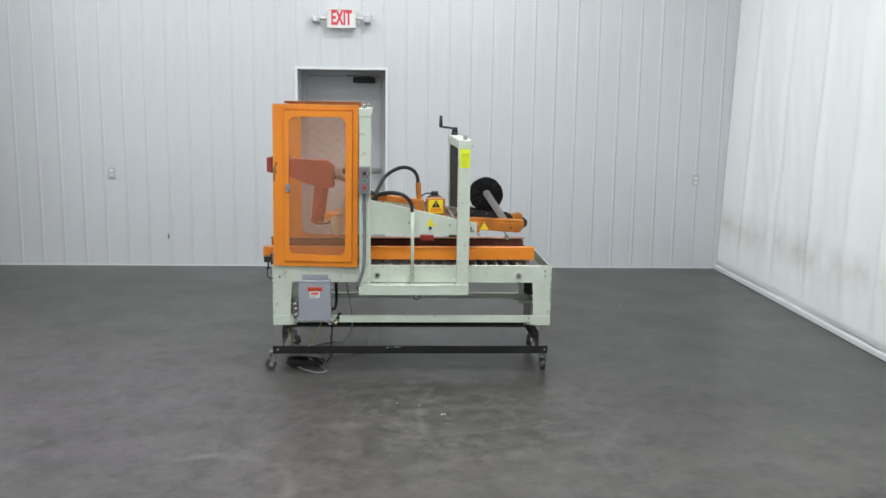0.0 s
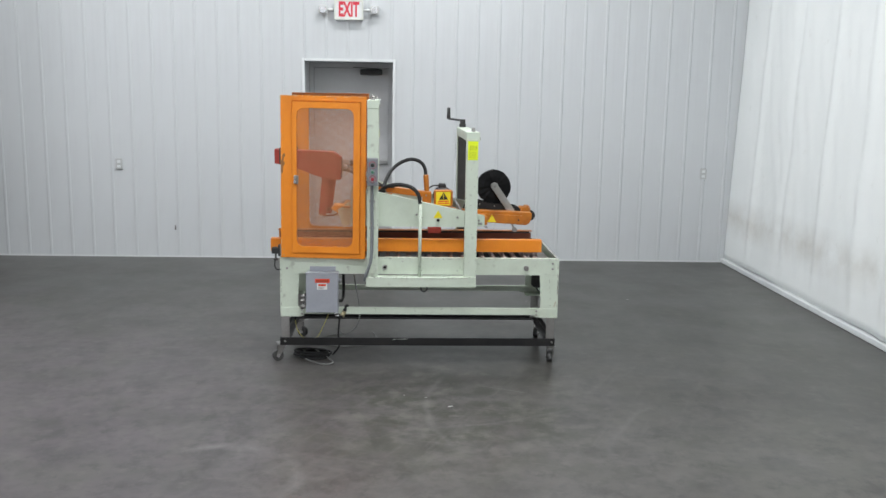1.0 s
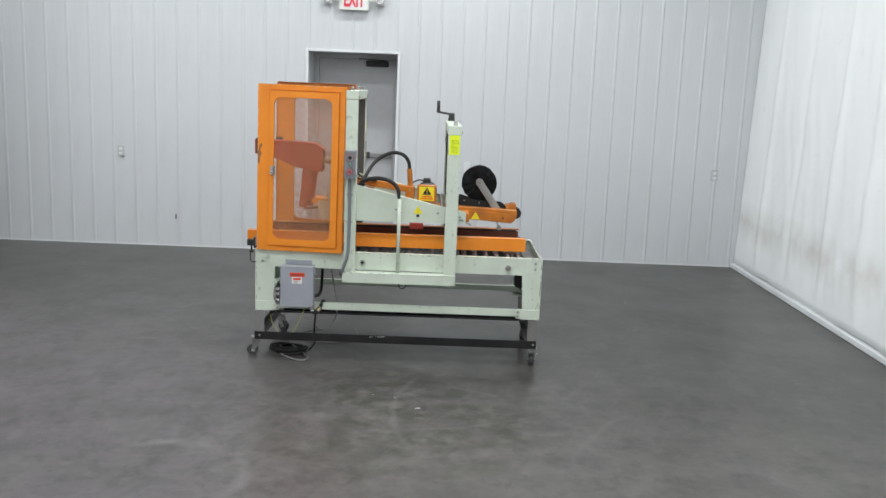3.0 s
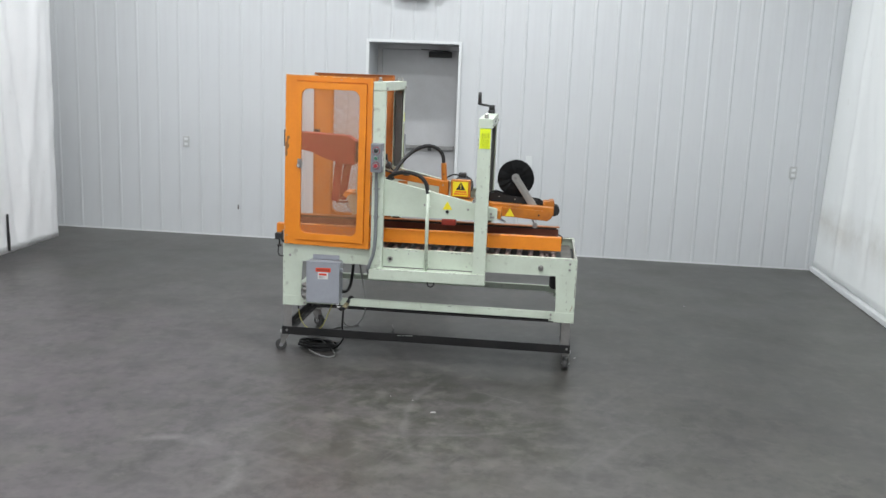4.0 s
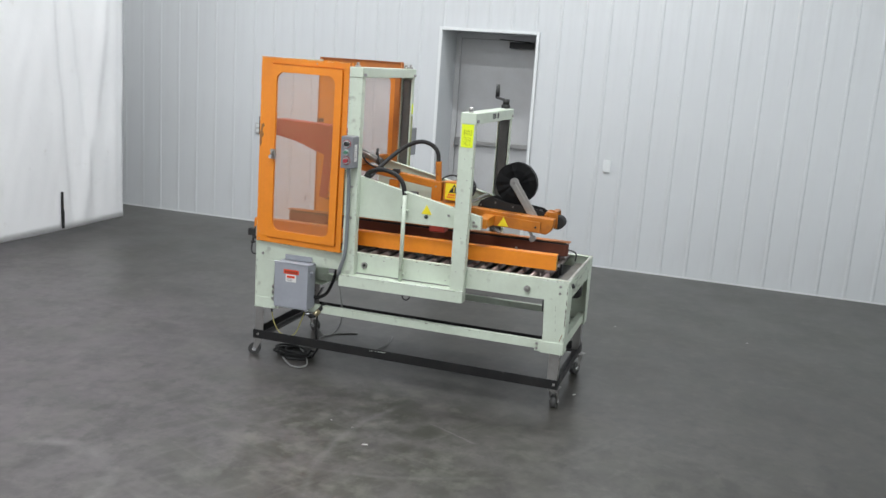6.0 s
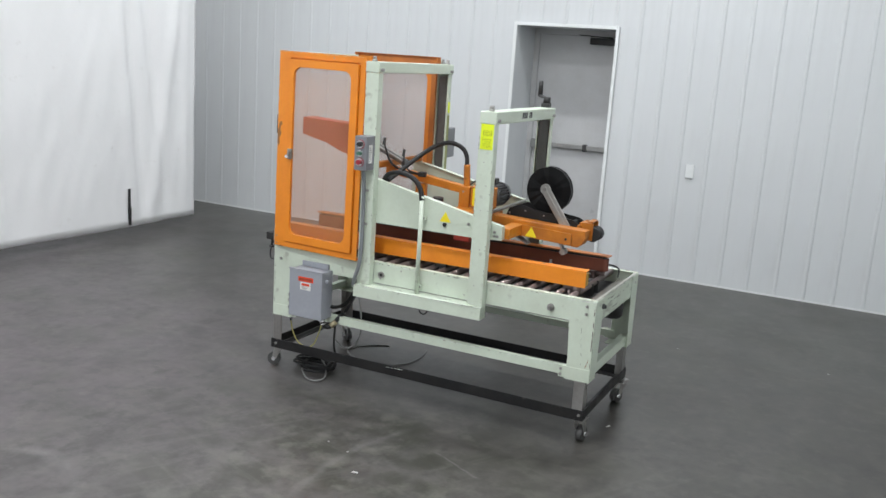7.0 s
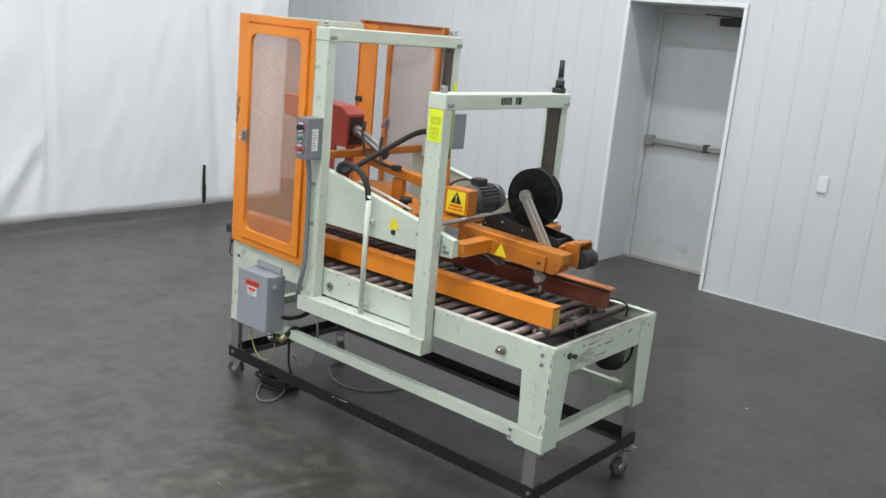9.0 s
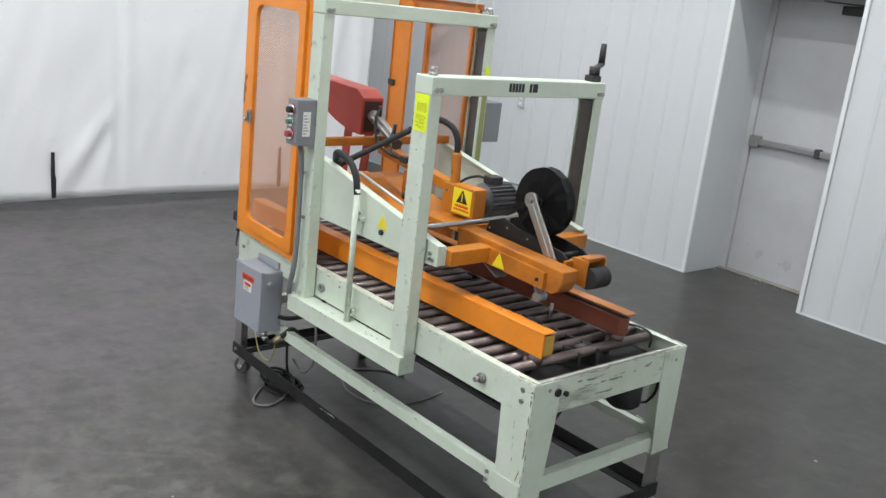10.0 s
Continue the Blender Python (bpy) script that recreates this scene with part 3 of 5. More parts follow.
box(bm, DOOR_R + 0.03, EAST + 0.1, WALL_Y - 0.016, WALL_Y - 0.0135, 0, 0.016)
tagged(part("baseboard", bm, TRIM), "thin white angle at the foot of the ribbed wall", "trim", kind="structure")

# the door in its recess
bm = bm_new()
box(bm, DOOR_L, DOOR_L + 0.05, DOOR_Y - 0.02, DOOR_Y + 0.05, 0, DOOR_H - 0.002, 0.003)
box(bm, DOOR_R - 0.05, DOOR_R, DOOR_Y - 0.02, DOOR_Y + 0.05, 0, DOOR_H - 0.002, 0.003)
box(bm, DOOR_L + 0.05, DOOR_R - 0.05, DOOR_Y - 0.02, DOOR_Y + 0.05, DOOR_H - 0.05, DOOR_H - 0.002, 0.003)
tagged(part("door_frame", bm, DOOR_PAINT), "off-white steel door frame set deep in the wall", "door frame", kind="structure")
bm = box(bm_new(), DOOR_L + 0.052, DOOR_R - 0.052, DOOR_Y, DOOR_Y + 0.044, 0.012, DOOR_H - 0.053, 0.002)
door = tagged(part("door_1", bm, DOOR_PAINT), "closed off-white steel fire door with scuffs near its foot", "door", kind="structure")
bm = box(bm_new(), DOOR_L + 0.06, DOOR_R - 0.06, DOOR_Y - 0.045, DOOR_Y - 0.015, 0.985, 1.03, 0.006)
panic = part("panic_bar", bm, ALU, door, "grey metal panic bar across the door")
bm = box(bm_new(), DOOR_L + 0.055, DOOR_L + 0.135, DOOR_Y - 0.06, DOOR_Y - 0.001, 0.965, 1.05, 0.008)
part("bar_housing", bm, ALU, panic)
bm = box(bm_new(), DOOR_R - 0.34, DOOR_R - 0.30, DOOR_Y - 0.052, DOOR_Y - 0.001, 0.975, 1.04, 0.005)
part("bar_joint", bm, DARK_STEEL, panic)
bm = box(bm_new(), DOOR_R - 0.36, DOOR_R - 0.12, DOOR_Y - 0.06, DOOR_Y - 0.001, DOOR_H - 0.125, DOOR_H - 0.065, 0.008)
closer = part("door_closer", bm, INK, door, "dark door closer at the head of the door")
bm = bar(bm_new(), (DOOR_R - 0.16, DOOR_Y - 0.03, DOOR_H - 0.06), (DOOR_R - 0.42, DOOR_Y - 0.20, DOOR_H - 0.05), 0.02, 0.008)
part("closer_arm", bm, INK, closer)
for x, z, w, h, n in ((-0.40, 0.186, 0.045, 0.05, 7), (-0.50, 0.231, 0.02, 0.02, 5), (-0.164, 0.169, 0.05, 0.055, 8), (-0.22, 0.16, 0.03, 0.02, 5), (0.02, 0.42, 0.03, 0.03, 6)):
    turns = [2 * math.pi * k / n for k in range(n)]
    bm = prism(bm_new(), [(x + w * (0.7 + 0.3 * math.sin(5 * a + x * 40)) * math.cos(a), z + h * (0.7 + 0.3 * math.cos(3 * a + z * 30)) * math.sin(a)) for a in turns], "y", DOOR_Y - 0.0009, DOOR_Y - 0.0003)
    part("scuff_mark", bm, DOOR_SCUFF, door, "grey scuff near the foot of the door")
bm = box(bm_new(), DOOR_L, DOOR_R, DOOR_Y - 0.05, DOOR_Y + 0.04, 0.0, 0.011, 0.003)
tagged(part("threshold", bm, SILL), "worn grey sill under the door", "threshold", kind="structure")


# ---- hung sheets ----
def hang_offset(y, z, z0, z1, wave, mirror, seams):
    """How far a hung sheet swings out of its plane at y, z."""
    hang = 0.35 + 0.65 * (z1 - z) / (z1 - z0)
    drift = 0.25 * math.sin(0.9 * z + 1.3 * y)
    d = wave * hang * (0.55 * math.sin(2.1 * y + drift) + 0.3 * math.sin(5.3 * y + 0.8 * math.sin(1.1 * z)) + 0.9 * noise.noise((0.9 * y, 0.55 * z, 3.1 * mirror)))
    d += 0.018 * hang * noise.noise((3.2 * y + 0.9 * z, 0.8 * z, 7.7))
    d += 0.010 * hang * noise.noise((9.0 * y - 2.5 * z, 2.0 * z, 1.3))
    for s, amp, width, lean, top in seams:
        off, over = (y - s - lean * z) / width, max(0.0, z - top) / 0.18
        d += amp * math.exp(-off * off - over * over) * (0.5 + 0.5 * hang)
    low = min(1.0, max(0.0, (z - z0) / 0.4))
    return d * (0.3 + 0.7 * low * low * (3 - 2 * low))


def sheet(name, x, y0, y1, z0, z1, wave, material, label, mirror=1.0, seams=()):
    ny, nz = int((y1 - y0) / 0.03), 72
    ys, zs = np.linspace(y0, y1, ny + 1), np.linspace(z0, z1, nz + 1)
    verts, faces = [], []
    for z in zs:
        for y in ys:
            calm = min(1.0, (WALL_Y + 0.1 - y) / 0.9) if mirror < 0 else 1.0
            lean = 0.03 * min(z, 2.7) if mirror < 0 else 0.0
            verts.append((x + lean + mirror * calm * hang_offset(y, z, z0, z1, wave, mirror, seams), y, z + 0.006 * math.sin(3.0 * y) * (z == zs[0])))
    for j in range(nz):
        for i in range(ny):
            a = j * (ny + 1) + i
            faces.append((a, a + 1, a + ny + 2, a + ny + 1))
    me = bpy.data.meshes.new(name)
    me.from_pydata(verts, [], faces)
    me.polygons.foreach_set("use_smooth", [True] * len(faces))
    me.materials.append(material)
    ob = new(name, me)
    thick = ob.modifiers.new("thickness", "SOLIDIFY")
    thick.thickness = 0.006
    return tagged(ob, label, name.replace("_", " "), kind="structure")


# each fold: where it meets the hem, depth, width, slant, and the height at which it dies out
FOLDS = [(8.21, -0.030, 0.050, -0.09, 5.0), (8.08, 0.016, 0.07, -0.07, 5.0), (8.26, 0.034, 0.07, 0.16, 5.0), (8.52, -0.034, 0.06, -0.14, 5.0), (8.72, 0.02, 0.06, 0.0, 5.0),
         (6.66, -0.016, 0.022, 0.0, 5.0), (6.72, 0.014, 0.05, 0.0, 5.0), (6.10, 0.030, 0.06, 0.70, 0.55), (6.28, -0.022, 0.05, 0.52, 0.5), (6.52, 0.022, 0.04, 0.14, 0.6), (5.4, 0.015, 0.09, 0.03, 5.0)]
curtain = sheet("curtain", WEST, SOUTH + 0.1, 8.86, 0.085, 5.0, 0.016, SHEET, "white hanging curtain sheet with soft folds, its hem off the floor", 1.0,
                FOLDS)
bm = bm_new()
box(bm, WEST - 0.016, WEST + 0.02, SOUTH + 0.1, 8.86, 5.0, 5.05)
for y in (-3.5, -1.0, 1.5, 4.0, 6.5, 8.6):
    cyl(bm, (WEST, y, 5.04), (WEST, y, CEILING), 0.008, 8)
tagged(part("curtain_track", bm, STEEL), "steel track that carries the curtain below the ceiling", "curtain track", kind="structure")
sheet("wall_sheet", EAST, SOUTH + 0.1, WALL_Y - 0.002, 0.05, CEILING - 0.02, 0.024, SHEET_R, "white sheet hung along the wall, scuffed near its foot", -1.0,
             [(9.2, 0.03, 0.05, 0.0, 5.2), (8.5, -0.02, 0.06, 0.0, 5.2), (7.7, 0.025, 0.06, 0.01, 5.2), (7.0, 0.025, 0.07, 0.02, 5.2), (6.5, 0.03, 0.07, 0.01, 5.2)])
bm = box(bm_new(), EAST - 0.045, EAST + 0.1, SOUTH, WALL_Y - 0.014, 0.0, 0.045, 0.006)
tagged(part("skirting", bm, TRIM), "white kerb board along the foot of the sheet", "trim", kind="structure")


def strap(y):
    x = WEST + max(hang_offset(y + a, z, 0.085, 5.0, 0.016, 1.0, FOLDS) for a in (-0.02, 0.0, 0.03) for z in (0.13, 0.28, 0.42)) + 0.004
    bm = bm_new()
    prism(bm, [(y - 0.014, 0.43), (y + 0.010, 0.43), (y + 0.012, 0.27), (y + 0.020, 0.25), (y + 0.018, 0.10), (y - 0.010, 0.10), (y - 0.016, 0.26)], "x", x, x + 0.006)
    return part("strap", bm, RUBBER, curtain, "short black tie strap at the hem")


strap(8.01)
strap(6.19)


# ---- fittings on the rear wall ----
def exit_sign(x, z):
    y = WALL_Y - 0.014
    ob = empty("exit_sign", pose(x, y, z), "white illuminated exit sign with two emergency lamp heads", "exit sign")
    bm = box(bm_new(), -0.148, 0.148, -0.05, 0, -0.098, 0.098, 0.008)
    body = part("body", bm, WHITE_PLASTIC, ob)
    bm = bm_new()
    pane_frame(bm, (-0.148, 0.148, -0.098, 0.098), (-0.134, 0.134, -0.084, 0.084), -0.057, -0.049, 0.010, 0.006)
    part("rim", bm, CREAM_WHITE, body)
    me = text_mesh("EXIT", 0.185, 0.002, 0.006)
    me.materials.append(SIGN_RED)
    put("lettering", me, ob, "red word EXIT", pose(0, -0.052, -0.002, 90, 0, 0) @ Matrix.Diagonal((0.555, 1.08, 1, 1)))
    for s in (-1, 1):
        bm = cyl(bm_new(), (s * 0.148, -0.03, 0), (s * 0.225, -0.035, 0), 0.014, 10)
        arm = part("lamp_arm", bm, WHITE_PLASTIC, ob)
        bm = box(bm_new(), s * 0.265 - 0.044, s * 0.265 + 0.044, -0.06, -0.0, -0.045, 0.045, 0.012)
        head = part("lamp_head", bm, LAMP_GREY, ob, "greyish emergency lamp head")
        bm = cyl(bm_new(), (s * 0.265, -0.06, 0), (s * 0.265, -0.07, 0), 0.034, 16)
        part("lens", bm, CHROME, head)
    return ob


exit_sign(-0.235, 2.597)


def wall_plate(name, x, z, label, slots):
    y = WALL_Y - 0.001
    ob = empty(name, pose(x, y, z), label, name.replace("_", " "), "wall plates")
    bm = box(bm_new(), -0.034, 0.034, -0.014, 0, -0.057, 0.057, 0.004)
    part("plate", bm, PLATE_GREY if slots else TRIM, ob)
    for dz in slots:
        bm = box(bm_new(), -0.018, 0.018, -0.018, -0.0145, dz - 0.014, dz + 0.014, 0.002)
        part("socket", bm, TRIM, ob)
    return ob


wall_plate("power_outlet", -2.64, 0.985, "white double power outlet on the ribbed wall", (0.025, -0.025))
wall_plate("power_outlet", 3.565, 0.965, "white double power outlet on the ribbed wall", (0.025, -0.025))
wall_plate("light_switch", 0.975, 0.95, "blank white switch plate beside the doorway", ())
bm = box(bm_new(), -2.085, -2.068, WALL_Y - 0.006, WALL_Y - 0.001, 0.29, 0.34, 0.002)
tagged(part("tape_scrap", bm, BRONZE), "small dark scrap of tape stuck to the wall", "tape scrap")


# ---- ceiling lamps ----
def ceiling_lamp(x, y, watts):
    ob = empty("ceiling_light", pose(x, y, CEILING - 0.16), "long white ceiling light out of view, switched on", "ceiling light", "ceiling lights")
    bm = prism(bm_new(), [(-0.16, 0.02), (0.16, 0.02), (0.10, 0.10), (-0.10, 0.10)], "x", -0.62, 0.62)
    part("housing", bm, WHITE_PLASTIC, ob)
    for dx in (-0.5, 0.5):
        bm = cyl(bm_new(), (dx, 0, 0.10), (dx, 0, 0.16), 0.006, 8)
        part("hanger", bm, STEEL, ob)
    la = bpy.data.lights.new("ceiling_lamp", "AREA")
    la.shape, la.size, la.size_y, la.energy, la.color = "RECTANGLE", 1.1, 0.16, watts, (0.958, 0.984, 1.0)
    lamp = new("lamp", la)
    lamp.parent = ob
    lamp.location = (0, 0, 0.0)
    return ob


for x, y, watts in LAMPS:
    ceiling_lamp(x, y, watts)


# ---- the carton sealer; its own x runs along the bed, y across it ----
STAND = pose(-0.44, 6.01, 0, 0, 0, 1.2)
LONG, WIDE, TOP = 1.818, 0.752, 0.712
M = empty("carton_sealer", STAND, "used carton sealing machine, pale green and orange, with roller bed", "carton sealer")

# bed sides and ends: folded panels with an inward lip
for side, y0, s in (("near", 0.0, 1), ("far", WIDE, -1)):
    bm = bm_new()
    box(bm, 0, LONG, min(y0, y0 + s * 0.004), max(y0, y0 + s * 0.004), 0.605, TOP)
    box(bm, 0, LONG, min(y0 + s * 0.0005, y0 + s * 0.03), max(y0 + s * 0.0005, y0 + s * 0.03), TOP, TOP + 0.004, 0.001)
    box(bm, 0.02, LONG - 0.02, min(y0 + s * 0.005, y0 + s * 0.028), max(y0 + s * 0.005, y0 + s * 0.028), 0.605, 0.609)
    panel = part("side_panel", bm, GREEN_WORN, M)
    face = "-y" if s > 0 else "+y"
    yb = y0
    chips(panel, (0.64, y0 - s * 0.0002, 0.710), (1.82, y0 - s * 0.0002, 0.710), (0, -s, 0), 22, 41)
    chips(panel, (0.64, y0 + s * 0.004, TOP + 0.004), (1.82, y0 + s * 0.004, TOP + 0.004), (0, 0, 1), 24, 42, 0.8)
    chips(panel, (0.64, y0 - s * 0.0002, 0.7095), (1.82, y0 - s * 0.0002, 0.7095), (0, -s, 0), 40, 43, 1.5, True)
    chips(panel, (1.74, y0 + s * 0.006, TOP + 0.004), (1.828, y0 + s * 0.012, TOP + 0.004), (0, 0, 1), 9, 44, 1.6, RUBBED)
    for x, z, size in ((0.043, 0.64, 1.0), (1.778, 0.685, 0.9), (1.778, 0.648, 0.9), (0.67, 0.63, 0.5), (1.15, 0.63, 0.5), (0.79, 0.69, 0.5)):
        bolt(panel, x, yb, z, face, size)
    for x in (0.676, 1.603):
        bm = bm_new()
        ring(bm, (x, yb - s * 0.006, 0.652), (0, 1, 0), 0.017, 0.009, 0.006, 16)
        if x > 1:
            cyl(bm, (x, yb - s * 0.010, 0.652), (x, yb - s * 0.018, 0.652), 0.0145, 6)
            cyl(bm, (x, yb - s * 0.018, 0.652), (x, yb - s * 0.034, 0.652), 0.009, 12)
        shaft = part("shaft_end", bm, STEEL, panel)
        if x < 1:
            part("bore", cyl(bm_new(), (x, yb - s * 0.0005, 0.652), (x, yb - s * 0.004, 0.652), 0.009, 12), INK, shaft)
for x0, s in ((0.0, 1), (LONG, -1)):
    bm = bm_new()
    box(bm, min(x0, x0 + s * 0.004), max(x0, x0 + s * 0.004), 0.005, WIDE - 0.005, 0.600, TOP - 0.001)
    panel = part("end_panel", bm, END_PAINT, M, "scuffed pale green end panel")
    bm = box(bm_new(), min(x0, x0 + s * 0.013), max(x0, x0 + s * 0.013), 0.031, WIDE - 0.031, TOP - 0.0005, TOP + 0.004, 0.001)
    part("lip", bm, GRIME, panel, "grimy worn lip of the end panel")
    chips(panel, (x0 - s * 0.0002, 0.02, 0.709), (x0 - s * 0.0002, WIDE - 0.02, 0.709), (-s, 0, 0), 18, 21)
    chips(panel, (x0 - s * 0.0002, 0.02, 0.7085), (x0 - s * 0.0002, WIDE - 0.02, 0.7085), (-s, 0, 0), 26, 24, 1.6, True)
    chips(panel, (x0 - s * 0.0002, 0.006, 0.70), (x0 - s * 0.0002, 0.05, 0.707), (-s, 0, 0), 7, 25, 1.4, RUBBED)
    chips(panel, (x0 - s * 0.0002, 0.30, 0.668), (x0 - s * 0.0002, 0.42, 0.676), (-s, 0, 0), 4, 23, 1.4)
    if s < 0:
        # black scuffs and grime on the end that is handled
        for ya, yb, z, n, size in ((0.004, 0.10, 0.700, 8, 2.2), (0.06, 0.30, 0.690, 9, 2.6), (0.22, 0.50, 0.668, 8, 2.4), (0.30, 0.42, 0.630, 5, 2.2), (0.52, 0.56, 0.680, 5, 1.6), (0.62, 0.72, 0.655, 4, 1.6)):
            for k in range(2):
                chips(panel, (x0 + 0.0002, ya, z - 0.006 * k), (x0 + 0.0002, yb, z - 0.004 + 0.008 * k), (1, 0, 0), n // 2, 310 + 7 * k + int(ya * 100), size, SMUDGE)
        chips(panel, (x0 - 0.004, 0.03, TOP + 0.004), (x0 - 0.004, WIDE - 0.05, TOP + 0.004), (0, 0, 1), 16, 331, 1.8, SMUDGE)
        for y, z, r in ((0.105, 0.672, 0.013), (0.145, 0.660, 0.009)):
            bm = cyl(bm_new(), (x0, y, z), (x0 + 0.010, y, z), r, 12)
            part("sensor", bm, INK, panel)
        bolt(panel, x0, 0.07, 0.685, "+x", 0.8)
        bolt(panel, x0, WIDE - 0.05, 0.67, "+x", 0.8)

# legs: folded corner posts, wider at the head
for x0, sx in ((0.0, 1), (LONG, -1)):
    for y0, sy in ((0.0, 1), (WIDE, -1)):
        bm = bm_new()
        inner = [(0.0, 0.322), (0.115, 0.322), (0.112, 0.42), (0.118, 0.54), (0.122, 0.6045), (0.0, 0.6045)]
        prism(bm, [(x0 + sx * a, z) for a, z in inner], "y", y0 + sy * 0.0002, y0 + sy * 0.0040)
        flank = [(0.0, 0.322), (0.092, 0.322), (0.118, 0.602), (0.118, 0.7112), (0.0, 0.7112)]
        prism(bm, [(y0 + sy * a, z) for a, z in flank], "x", x0 + sx * (-0.0035), x0 - sx * 0.0002)
        box(bm, min(x0 - sx * 0.0035, x0 + sx * 0.118), max(x0 - sx * 0.0035, x0 + sx * 0.118), min(y0 - sy * 0.0045, y0 + sy * 0.095), max(y0 - sy * 0.0045, y0 + sy * 0.095), 0.318, 0.3225)
        box(bm, min(x0, x0 + sx * 0.15), max(x0, x0 + sx * 0.15), min(y0 - sy * 0.0040, y0), max(y0 - sy * 0.0040, y0), 0.323, 0.380, 0.001)
        leg = part("leg", bm, GREEN_WORN, M, "chipped pale green sheet-steel leg")
        chips(leg, (x0 + sx * 0.0015, y0, 0.385), (x0 + sx * 0.0015, y0, 0.60), (0, -sy, 0), 9, 51)
        chips(leg, (x0 - sx * 0.0037, y0 + sy * 0.0015, 0.325), (x0 - sx * 0.0037, y0 + sy * 0.0015, 0.69), (-sx, 0, 0), 9, 52)
        if sx < 0 and sy > 0:
            # rust bloom and grime on the leg by the outfeed corner
            chips(leg, (x0 - 0.020, y0, 0.40), (x0 - 0.014, y0, 0.42), (0, -1, 0), 5, 351, 1.3, RUBBED)
            chips(leg, (x0 - 0.045, y0, 0.40), (x0 - 0.060, y0, 0.59), (0, -1, 0), 6, 352, 1.0, SMUDGE)
            chips(leg, (x0 - 0.004, y0, 0.45), (x0 - 0.004, y0, 0.68), (0, -1, 0), 8, 353, 1.6)
        bolt(leg, x0 + sx * 0.138, y0 - sy * 0.0040, 0.338, "-y" if sy > 0 else "+y", 0.9)
        bolt(leg, x0 + sx * 0.138, y0 - sy * 0.0040, 0.365, "-y" if sy > 0 else "+y", 0.9)
for y0, s in ((0.0, 1), (WIDE, -1)):
    bm = bm_new()
    box(bm, 0.09, LONG - 0.09, min(y0 + s * 0.006, y0 + s * 0.010), max(y0 + s * 0.006, y0 + s * 0.010), 0.334, 0.374)
    box(bm, 0.09, LONG - 0.09, min(y0 + s * 0.006, y0 + s * 0.034), max(y0 + s * 0.006, y0 + s * 0.034), 0.3742, 0.378, 0.001)
    beam = part("stretcher", bm, GREEN_WORN, M)
    # pale flakes also carry the bright line of the lit top edge
    chips(beam, (0.12, y0 + s * 0.0058, 0.3765), (LONG - 0.15, y0 + s * 0.0058, 0.3765), (0, -s, 0), 46, 83, 1.3, True)
    chips(beam, (0.3, y0 + s * 0.0058, 0.3740), (LONG - 0.15, y0 + s * 0.0058, 0.3740), (0, -s, 0), 6, 84)
for x0, s in ((0.0, 1), (LONG, -1)):
    bm = bm_new()
    box(bm, min(x0 + s * 0.006, x0 + s * 0.010), max(x0 + s * 0.006, x0 + s * 0.010), 0.07, WIDE - 0.07, 0.330, 0.378)
    box(bm, min(x0 + s * 0.006, x0 + s * 0.04), max(x0 + s * 0.006, x0 + s * 0.04), 0.07, WIDE - 0.07, 0.3782, 0.382, 0.001)
    part("stretcher", bm, GREEN_WORN, M)

# rollers
bm = cyl(bm_new(), (0, 0.03, 0), (0, WIDE - 0.03, 0), 0.0165, 14)
cyl(bm, (0, 0.006, 0), (0, 0.03, 0), 0.006, 8)
cyl(bm, (0, WIDE - 0.03, 0), (0, WIDE - 0.006, 0), 0.006, 8)
ROLL = bpy.data.meshes.new("roller")
bm.to_mesh(ROLL)
bm.free()
ROLL.materials.append(ROLLER)
for k in range(24):
    put("roller", ROLL, M, m=pose(0.055 + 0.0705 * k, 0, 0.700))
bm = bm_new()
box(bm, 0.02, LONG - 0.005, 0.032, WIDE - 0.032, 0.640, 0.648)
box(bm, 1.735, LONG - 0.024, 0.032, WIDE - 0.032, 0.660, 0.666)
pan = part("pan", bm, DARK_STEEL, M, "dark oily pan under the rollers")
bm = box(bm_new(), 1.728, LONG - 0.024, 0.034, WIDE - 0.034, 0.6665, 0.670, 0.001)
part("end_tray", bm, OILY, pan, "grimy sheet between the last roller and the end")
# lower tape unit between the rollers
bm = bm_new()
box(bm, 1.30, 1.70, 0.335, 0.343, 0.60, 0.711, 0.002)
box(bm, 1.30, 1.70, 0.425, 0.433, 0.60, 0.711, 0.002)
cyl(bm, (1.66, 0.343, 0.70), (1.66, 0.425, 0.70), 0.022, 14)
cyl(bm, (1.40, 0.343, 0.70), (1.40, 0.425, 0.70), 0.022, 14)
part("lower_tape_unit", bm, DARK_STEEL, M, "dark lower tape unit set between rollers")


# the bed stands a little askew under the uprights
ASKEW = pose(LONG, 0, 0, 0, 0, -0.9) @ pose(-LONG, 0, 0)
for ob in list(M.children):
    ob.matrix_basis = ASKEW @ ob.matrix_basis


